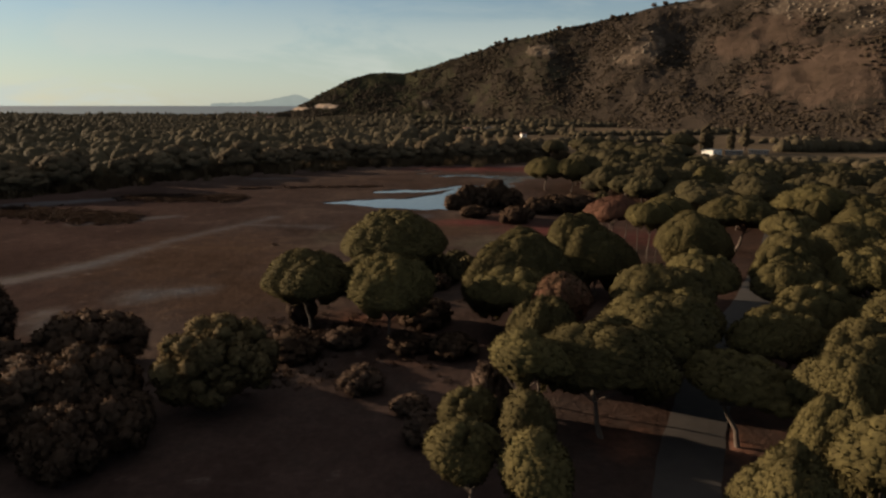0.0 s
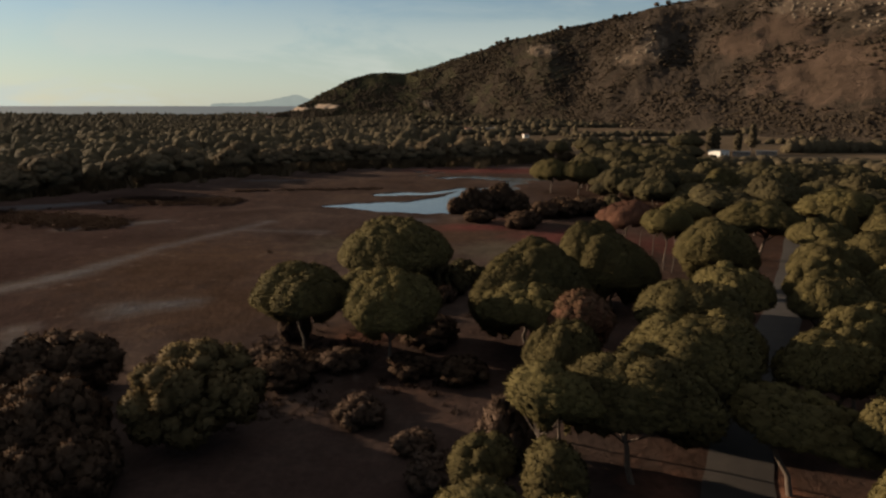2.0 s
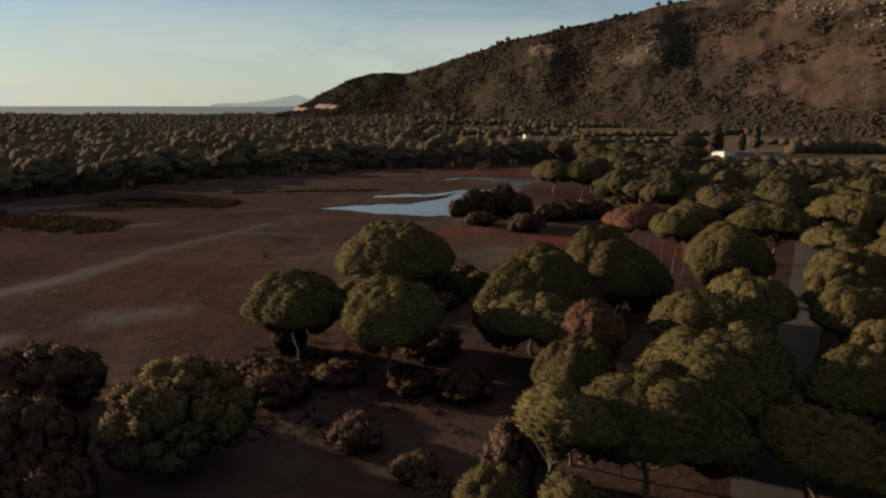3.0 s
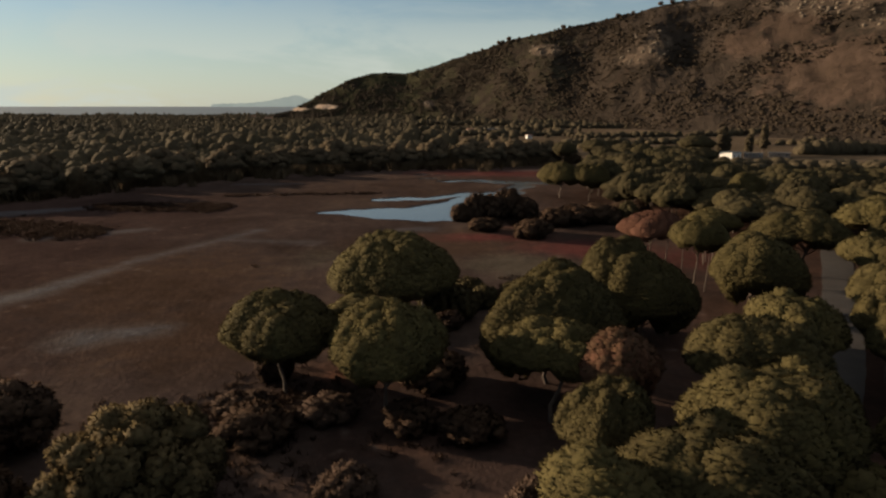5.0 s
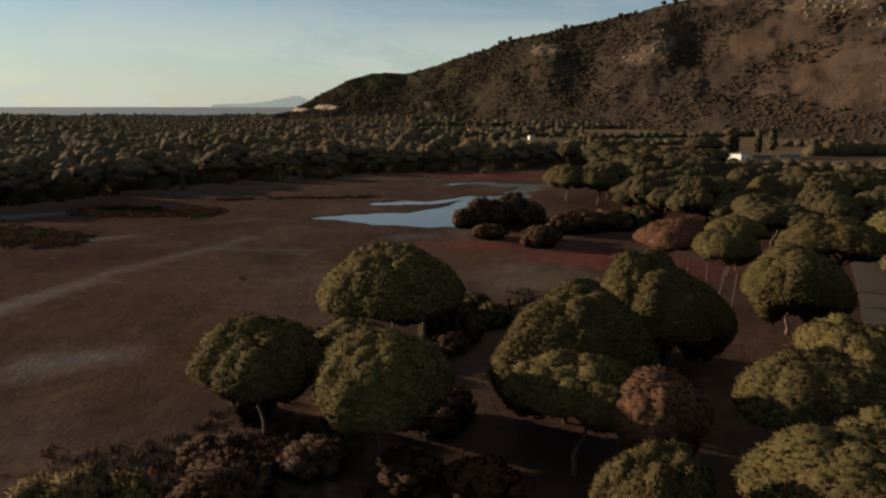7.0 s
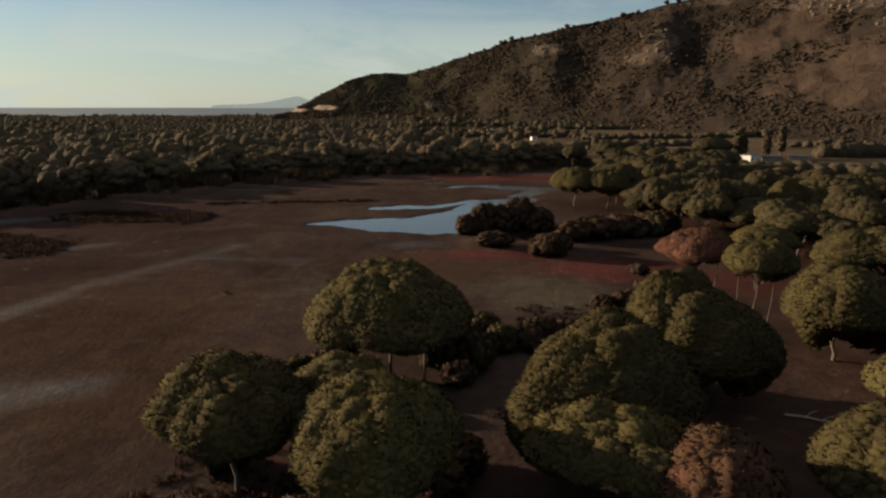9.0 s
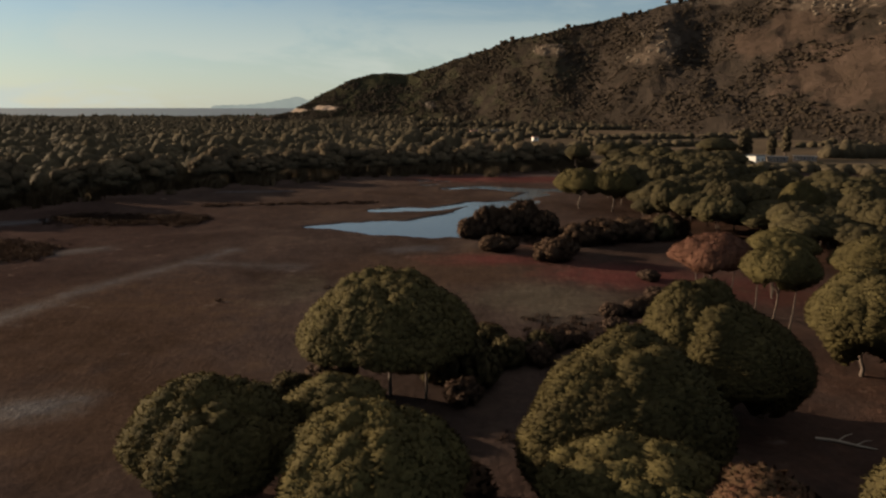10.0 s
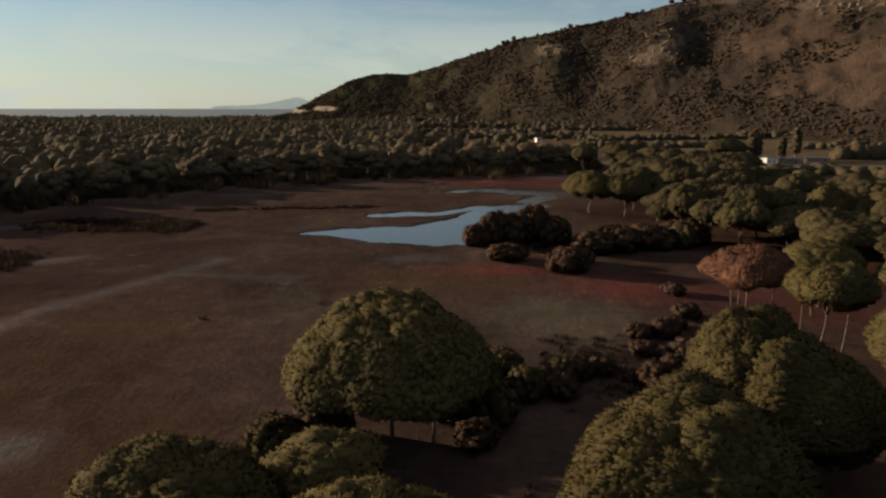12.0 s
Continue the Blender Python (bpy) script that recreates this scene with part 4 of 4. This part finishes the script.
SHRUBS = {
    "dark": [(-13.8, 60.1, 3.0, 2.2), (-1.2, 70.0, 3.2, 2.8), (3.4, 97.5, 2.0, 2.0), (7.8, 141.6, 3.0, 2.4), (16.3, 135.0, 3.3, 3.0), (3.8, 152.4, 2.6, 3.6), (6.6, 154.0, 3.0, 5.0), (10.6, 154.0, 3.2, 5.0), (13.8, 156.5, 3.4, 5.6), (17.5, 154, 3.0, 4.4),
             (23.0, 147, 3.6, 3.2), (27.5, 149, 4.0, 3.8), (33.0, 151, 4.2, 3.4), (40.0, 154, 4.2, 3.6), (16.5, 93.8, 1.8, 2.2), (-2.4, 62, 2.2, 1.8), (2.2, 60.5, 2.4, 2.0)],
    "grey": [(17.5, 102.0, 1.4, 1.3), (21.4, 107.3, 1.7, 1.7), (25.7, 113.4, 1.6, 1.5), (23.4, 109.8, 1.3, 1.3), (9.8, 96.2, 1.6, 2.0), (0.6, 84.6, 1.6, 1.8), (-10.4, 85.6, 2.2, 2.8), (12.4, 97.4, 1.3, 1.4), (-5.9, 52.6, 2.0, 1.9), (0.2, 44.4, 2.1, 1.7), (8.0, 92.6, 1.4, 2.0), (18.5, 106.8, 1.4, 1.4), (27.6, 122.8, 1.5, 1.3), (21.6, 101.0, 1.8, 1.8), (19.2, 97.6, 1.5, 1.6),
             (-9.0, 63.8, 2.4, 1.5), (-16.0, 64.0, 2.2, 1.6), (-20.6, 57.0, 2.0, 1.3), (-15.2, 71, 1.8, 2.8), (19.6, 139.5, 1.6, 2.0), (-1.4, 48.5, 1.6, 1.2), (5.4, 46.8, 2.3, 4.6)],
    "olive": [(3.2, 95.0, 2.0, 2.8), (2.0, 88.0, 2.0, 3.2), (5.0, 92.2, 1.6, 2.6), (1.0, 91.5, 1.9, 3.0), (-1.0, 88.6, 2.0, 3.8), (-13.0, 82.8, 2.2, 2.8), (8.4, 94.8, 1.5, 2.2), (38.5, 150, 2.0, 4.2)],
}
for key, table in SHRUBS.items():
    for k, (x, y, r, h) in enumerate(table):
        choice = shrubs[key]
        choice[k % len(choice)].put(x, y, r, h, rng.uniform(0, 6.28), ground_z(x, y) - 0.05, "shrubs on the marsh")


# a bleached dead trunk lying on the open ground behind the domed pines
log_root = tagged(new("fallen_trunk"), "thin bleached fallen pine trunk lying on dark ground", "dead tree")
log_root.matrix_basis = Matrix.Translation((26.2, 78.7, ground_z(27.8, 77.9)))
for name, line, radii in (("trunk", [(0, 0, 0.08), (1.2, -0.5, 0.16), (2.4, -1.2, 0.14), (3.5, -1.6, 0.10)], [0.11, 0.10, 0.08, 0.04]),
                          ("branch", [(1.3, -0.55, 0.16), (1.9, -0.4, 0.5), (2.3, -0.5, 0.7)], [0.05, 0.035, 0.015]),
                          ("branch", [(2.3, -1.1, 0.14), (2.9, -1.0, 0.4), (3.3, -1.2, 0.55)], [0.04, 0.03, 0.012])):
    lv, lf = tube(line, radii, 7)
    part(name, tri_mesh(name, lv, lf, material=dead_wood), dead_wood, log_root)


# ---- plants past counting ----
def prefab(seed, swells=5, height=0.62, level=2, narrow=0.45):
    """A simple rounded tree mass for the distance, one metre in radius and height, with a few swellings."""
    g = np.random.default_rng(seed)
    v, f = ICO[level]
    f = f[v[f][:, :, 2].mean(1) > -0.55]
    lump = np.zeros(len(v))
    for d in unit(g.normal(0, 1, (swells, 3)) + (0, 0, 0.4)):
        lump = np.maximum(lump, np.clip((v @ d - narrow) / (1 - narrow), 0, 1) ** 0.6)
    r = 0.80 + 0.22 * lump + g.normal(0, 0.04, len(v))
    p = np.array((0, 0, 1 - height)) + v * r[:, None] * (1.0, 1.0, height)
    n = unit(unit(v) * 0.8 + unit(p - (0, 0, 0.35)) * 0.3)
    return p, f, n


def tuft(seed, blades):
    """A tuft of upright blades, one metre in radius and height."""
    g = np.random.default_rng(seed)
    p = np.c_[g.normal(0, 0.4, (blades, 2)), np.zeros(blades)]
    tip = p + np.c_[g.normal(0, 0.28, (blades, 2)), g.uniform(0.45, 1.0, blades)]
    w = g.uniform(0, 3.14, blades)
    side = np.c_[np.cos(w), np.sin(w), np.zeros(blades)] * 0.08
    v = np.stack((p - side, p + side, tip), 1)
    n = unit(np.c_[g.normal(0, 0.35, (blades, 2)), np.ones(blades)])
    return v.reshape(-1, 3), np.arange(3 * blades).reshape(-1, 3), np.repeat(n, 3, 0)


def scatter(name, prefabs, xs, ys, zs, radii, heights, material, label, category, seed):
    g = np.random.default_rng(seed)
    kind, turn = g.integers(0, len(prefabs), len(xs)), g.uniform(0, 6.28, len(xs))
    pieces = []
    for k, (v, f, n) in enumerate(prefabs):
        m = np.where(kind == k)[0]
        if not len(m):
            continue
        c, s = np.cos(turn[m])[:, None], np.sin(turn[m])[:, None]
        px = (v[None, :, 0] * c - v[None, :, 1] * s) * radii[m, None] + xs[m, None]
        py = (v[None, :, 0] * s + v[None, :, 1] * c) * radii[m, None] + ys[m, None]
        pz = v[None, :, 2] * heights[m, None] + zs[m, None]
        nx, ny = n[None, :, 0] * c - n[None, :, 1] * s, n[None, :, 0] * s + n[None, :, 1] * c
        nz = np.broadcast_to(n[None, :, 2], nx.shape)
        faces_all = f[None] + (np.arange(len(m)) * len(v))[:, None, None]
        pieces.append((np.stack((px, py, pz), -1).reshape(-1, 3), faces_all.reshape(-1, 3), np.stack((nx, ny, nz), -1).reshape(-1, 3)))
    v, f, n = join(pieces)
    return tagged(new(name, tri_mesh(name, v, f, n, material)), label, category, kind="stuff")


def heights_at(xs, ys):
    return np.array([ground_z(a, b) for a, b in zip(xs, ys)])


def wood_edge(x):
    """Where the wood beyond the marsh begins."""
    return np.interp(x, [-600, -300, -160, -118, -98, -62, -15, 37, 70, 400], [60, 120, 150, 176, 213, 256, 277, 292, 320, 330])


# a row of single trees along the edge of the wood
for k in range(44):
    x = -215 + 6.1 * k + rng.uniform(-2.2, 2.2)
    for row in range(2):
        yy = wood_edge(x) + 4 + row * 8.5 + rng.uniform(-2.5, 2.5)
        h = rng.uniform(5.5, 9.5) + row * 1.2
        edge_trees[(k + row) % 3].put(x, yy, rng.uniform(3.8, 6.4), h, rng.uniform(0, 6.28), ground_z(x, yy) - 0.2, "trees along the wood's edge")

g = np.random.default_rng(77)
mid_prefabs = [prefab(100 + k, 14, level=2, narrow=0.72, height=0.72) for k in range(6)]
low_prefabs = [prefab(150 + k, 9, narrow=0.65) for k in range(6)]


def wood(count, y_low, y_high):
    xs, ys = g.uniform(-1050, 330, count), g.uniform(y_low, y_high, count)
    b = np.degrees(np.arctan2(xs, ys))
    ok = (b > -39) & (ys > wood_edge(xs) + 18) & (b < 30)
    ok &= np.hypot(xs, ys) < np.where(b < -12.5, 1700, np.interp(b, BEARING, FOOT) + 10)
    # open fields below the hill, with a few trees left standing
    few = np.random.default_rng(3).random(count)
    far_out = np.hypot(xs, ys)
    ok &= ~((b > -2.6) & (far_out > 318) & (few > 0.05))
    ok &= ~((b > 12) & (far_out > 255))
    ok &= ~((b > 7) & (few > 0.45))
    return xs[ok], ys[ok]


xs, ys = wood(24000, 150, 470)
swell = 1 + 0.75 * fbm(xs, ys, 0.022, 4.4, 2)
scatter("woodland", mid_prefabs, xs, ys, heights_at(xs, ys) - 0.6, g.uniform(1.8, 5.0, len(xs)) * np.clip(swell, 0.75, 1.3), g.uniform(4.0, 8.4, len(xs)) * np.clip(swell, 0.6, 1.3) * np.where(g.random(len(xs)) > 0.92, 1.25, 1.0), wood_leaf,
        "dense dull green woodland of rounded trees behind the marsh", "woodland", 1)
xs, ys = wood(62000, 470, 1385)
swell = 1 + 0.65 * fbm(xs, ys, 0.010, 6.4, 2)
scatter("woodland", [prefab(200 + k, 7, level=1, narrow=0.5) for k in range(8)], xs, ys, heights_at(xs, ys) - 0.6, g.uniform(1.6, 4.6, len(xs)) * np.clip(swell, 0.75, 1.3), g.uniform(3.4, 6.4, len(xs)) * np.clip(swell, 0.6, 1.3) * np.where(g.random(len(xs)) > 0.93, 1.5, 1.0), wood_leaf,
        "far woodland canopy reaching to the sea and the hill", "woodland", 2)


def hill_point(count, low, high, b0=-16, b1=38):
    b, s = g.uniform(b0, b1, count), g.uniform(low, high, count)
    j = np.clip(np.round(np.interp(s, hr, np.arange(len(hr)))).astype(int), 0, len(hr) - 1)
    i = np.clip(np.round((np.radians(b) - hb[0]) / (hb[1] - hb[0])).astype(int), 0, len(hb) - 1)
    return j, i


j, i = hill_point(46000, 0.0, 1.0)
patchy = fbm(HX[j, i], HY[j, i], 0.02, 5.5, 4)
bare = np.maximum(hill_zones["grass"][j, i] * 0.62, hill_zones["rock"][j, i] * 0.8)
keep = (patchy + 0.45 > bare + g.uniform(0, 0.75, len(j))) & (hill_zones["sand"][j, i] < 0.35)
j, i = j[keep], i[keep]
xs, ys, zs = HX[j, i] + g.normal(0, 1.2, len(j)), HY[j, i] + g.normal(0, 1.2, len(j)), H[j, i]
bush_prefabs = [prefab(300 + k, 3, level=1) for k in range(6)]
size = (0.4 + 1.25 * g.random(len(j)) ** 2.5) * np.where(climb[j, i] < 0.12, 0.9, 1.0)
scatter("hill_scrub", bush_prefabs, xs, ys, zs - 0.35 * size, size * 1.9, size * 1.5, scrub_leaf, "dark low scrub dotted over the dry hillside", "scrub", 3)

# boulders at the outcrops
j, i = hill_point(5000, 0.25, 0.99)
keep = hill_zones["rock"][j, i] > g.uniform(0.25, 1.1, len(j))
j, i = j[keep], i[keep]
size = g.uniform(0.6, 2.4, len(j))
scatter("boulders", bush_prefabs, HX[j, i] + g.normal(0, 1, len(j)), HY[j, i], H[j, i] - 0.7 * size, size * 1.1, size * 1.6, rock_mat,
        "pale weathered limestone outcrops on the hillside", "rocks", 4)

# small trees along the skyline of the hill
for k, b in enumerate((3.0, 4.4, 4.8, 5.2, 7.2, 9.0, 9.7, 14.0, 15.2, 17.1, 18.0)):
    jj = int(np.argmin(np.abs(hr - 0.985)))
    ii_ = int(round((radians(b) - hb[0]) / (hb[1] - hb[0])))
    big = (0.7, 1.0, 0.9, 1.1, 0.7, 0.6, 1.1, 0.9, 0.8, 1.1, 1.1)[k]
    ridge_tree.put(HX[jj, ii_], HY[jj, ii_], 3.0 * big, 5.2 * big, k * 1.3, H[jj, ii_] - 0.3, "small trees on the skyline")

# low saltmarsh plants, thick along the shrubs and sparse over the flat
tuft_prefabs = [tuft(400 + k, 26) for k in range(6)]
xs, ys = g.uniform(-40, 30, 16000), g.uniform(40, 125, 16000)
clump = fbm(xs, ys, 0.12, 1.3, 3)
close = np.exp(-((ys - 62) / 11) ** 2) * np.exp(-((xs + 15) / 14) ** 2) * 0.75 + np.exp(-((ys - 99) / 9) ** 2) * np.exp(-((xs - 15) / 10) ** 2) * 0.75
keep = (clump * 0.5 + close > g.uniform(0.3, 1.0, len(xs))) & (np.abs(xs - np.interp(ys, [8, 25, 37, 50, 64, 80, 96, 110], [11.5, 14.2, 16.7, 22.9, 31, 41.5, 51, 59])) > 3)
xs, ys = xs[keep], ys[keep]
size = g.uniform(0.25, 0.8, len(xs))
scatter("marsh_plants", tuft_prefabs, xs, ys, heights_at(xs, ys) - 0.05, size, size * 0.75, salt_leaf, "low dry saltmarsh plants in brown clumps", "marsh plants", 5)

# two long low belts of dark reeds on the flat
belt = []
for x1, y1, x2, y2, wide, n in ((-106, 150, -68, 138, 6.0, 1500), (-84, 172, -54, 170, 5.5, 1300), (-60, 190, -20, 196, 2.0, 120), (12, 150, 30, 152, 4.0, 300)):
    t = g.uniform(0, 1, n)
    belt.append(np.c_[x1 + t * (x2 - x1) + g.normal(0, 1.5, n), y1 + t * (y2 - y1) + g.normal(0, wide * 0.5, n)])
belt = np.concatenate(belt)
size = g.uniform(0.5, 1.1, len(belt))
reed_prefabs = [tuft(500 + k, 34) for k in range(5)]
scatter("reeds", reed_prefabs, belt[:, 0], belt[:, 1], heights_at(belt[:, 0], belt[:, 1]) - 0.1, size, size * 0.9, salt_leaf, "dark belts of reeds and low shrubs on the marsh", "reeds", 6)

# hedges and scrub on the plain under the hill
hedge, tall = [], []
for x1, y1, x2, y2, wide, n, h in ((175, 338, 262, 338, 3.0, 200, 1.5), (180, 395, 330, 470, 6, 50, 1.0), (210, 505, 420, 440, 8, 240, 1.3), (60, 640, 260, 610, 9, 200, 1.2),
                                   (-30, 520, 90, 505, 6, 110, 1.0), (95, 290, 185, 262, 12, 260, 0.75), (185, 262, 260, 245, 14, 200, 0.75), (70, 420, 160, 420, 10, 60, 0.9),
                                   (90, 480, 215, 500, 6, 80, 1.0), (-20, 600, 70, 590, 5, 70, 0.9), (-15, 345, 60, 350, 14, 90, 1.2), (-25, 690, 150, 680, 14, 170, 1.5)):
    t = g.uniform(0, 1, n)
    hedge.append(np.c_[x1 + t * (x2 - x1) + g.normal(0, 2, n), y1 + t * (y2 - y1) + g.normal(0, wide * 0.5, n)])
    tall.append(np.full(n, h))
hedge, tall = np.concatenate(hedge), np.concatenate(tall)
size = g.uniform(1.8, 3.8, len(hedge))
scatter("hedges", low_prefabs, hedge[:, 0], hedge[:, 1], heights_at(hedge[:, 0], hedge[:, 1]) - 0.3, size, size * 1.35 * tall, wood_leaf, "green hedges and orchard trees between dry fields", "hedge", 7)

# low brown bushes that fringe the wood
xs = g.uniform(-260, 60, 2600)
ys = wood_edge(xs) + 6 - np.abs(g.normal(0, 10, len(xs)))
keep = np.degrees(np.arctan2(xs, ys)) > -60
xs, ys = xs[keep], ys[keep]
size = g.uniform(0.8, 2.8, len(xs))
scatter("wood_fringe", [tuft(600 + k, 60) for k in range(6)], xs, ys, heights_at(xs, ys) - 0.2, size, size * 1.5, fringe_leaf, "low brown bushes fringing the wood beside the marsh", "bushes", 8)

for x, y, h in ((132.5, 330, 13), (135.5, 333, 14), (150, 338, 10), (163, 350, 14), (138, 336, 11)):
    poplar.put(x, y, 2.1, h, rng.uniform(0, 6.28), ground_z(x, y) - 0.2, "poplars by the sheds")


# ---- farm buildings on the plain ----
def box(x0, x1, y0, y1, z0, z1):
    bm = bmesh.new()
    bmesh.ops.create_cube(bm, size=1)
    bmesh.ops.transform(bm, matrix=Matrix.Translation(((x0 + x1) / 2, (y0 + y1) / 2, (z0 + z1) / 2)) @ Matrix.Diagonal((x1 - x0, y1 - y0, z1 - z0, 1)), verts=bm.verts)
    return bm


def house(x, y, turn, w, d, h, wall, roof, label, windows=2, pitched=True):
    z = ground_z(x, y)
    root = tagged(new("house"), label, "house")
    root.matrix_basis = Matrix.Translation((x, y, z)) @ Matrix.Rotation(radians(turn), 4, "Z")
    part("wall", box(-w / 2, w / 2, -d / 2, d / 2, -0.8, h), wall, root)
    bm = bmesh.new()
    e, r = 0.35, (d * 0.22 if pitched else 0.15)
    c = [bm.verts.new(p) for p in ((-w / 2 - e, -d / 2 - e, h), (w / 2 + e, -d / 2 - e, h), (w / 2 + e, d / 2 + e, h), (-w / 2 - e, d / 2 + e, h))]
    if pitched:
        t = [bm.verts.new(p) for p in ((-w / 2 - e, 0, h + r), (w / 2 + e, 0, h + r))]
        for q in ((c[0], c[1], t[1], t[0]), (c[2], c[3], t[0], t[1]), (c[1], c[2], t[1]), (c[3], c[0], t[0]), (c[3], c[2], c[1], c[0])):
            bm.faces.new(q)
    else:
        t = [bm.verts.new((p.co.x, p.co.y, h + r)) for p in c]
        for q in [(c[k], c[(k + 1) % 4], t[(k + 1) % 4], t[k]) for k in range(4)] + [tuple(t), tuple(reversed(c))]:
            bm.faces.new(q)
    bmesh.ops.recalc_face_normals(bm, faces=bm.faces)
    part("roof", bm, roof, root)
    for k in range(windows):
        cx = -w / 2 + w * (k + 0.5) / windows
        win = part("window", box(cx - 0.55, cx + 0.55, -d / 2 - 0.05, -d / 2 + 0.06, h * 0.38, h * 0.38 + 1.2), white_wall, root)
        part("pane", box(cx - 0.45, cx + 0.45, -d / 2 - 0.07, -d / 2 - 0.03, h * 0.38 + 0.1, h * 0.38 + 1.1), dark_glass, win)
    return root


house(128.5, 309, 34, 7, 6.0, 3.6, white_wall, grey_roof, "small white flat-roofed farm building beside poplars", 2, False)
house(143, 318, -24, 8, 5, 2.3, cream_wall, grey_roof, "low cream shed with a grey sheet roof", 3, False)
house(156, 320, -24, 9, 5, 2.3, cream_wall, grey_roof, "low cream shed with a grey sheet roof", 3, False)
house(188, 690, 20, 12, 8, 4.5, white_wall, roof_tiles, "white farmhouse with tiled roof at the hill's foot", 3)
house(-42, 880, 10, 14, 8, 4.5, white_wall, grey_roof, "white farmhouse among trees below the hill", 3)
house(38, 560, 5, 12, 6, 3.0, cream_wall, grey_roof, "low cream shed with a grey roof in the fields", 3, False)
house(22, 545, 8, 9, 5, 2.8, cream_wall, roof_tiles, "small cream farmhouse with tiled roof in the fields", 2)
house(58, 470, 15, 3.6, 3.2, 2.5, white_wall, roof_tiles, "small white cottage among dark trees", 1)
house(310, 455, 30, 14, 7, 3.6, cream_wall, roof_tiles, "cream farmhouse beside the dry field", 3)
house(285, 470, 30, 10, 6, 3.0, white_wall, grey_roof, "low white shed beside the dry field", 2, False)
house(-330, 1130, 5, 14, 8, 5, cream_wall, roof_tiles, "cream villa among woodland near the shore", 3)
house(-255, 960, 5, 10, 8, 5, white_wall, roof_tiles, "white villa among woodland near the shore", 2)

for plants in list(pines.values()) + list(shrubs.values()) + [edge_trees, [tamarisk, dark_tree, poplar, ridge_tree]]:
    for plant in plants:
        if not plant.used:
            for ob in (*plant.root.children_recursive, plant.root):
                bpy.data.objects.remove(ob)
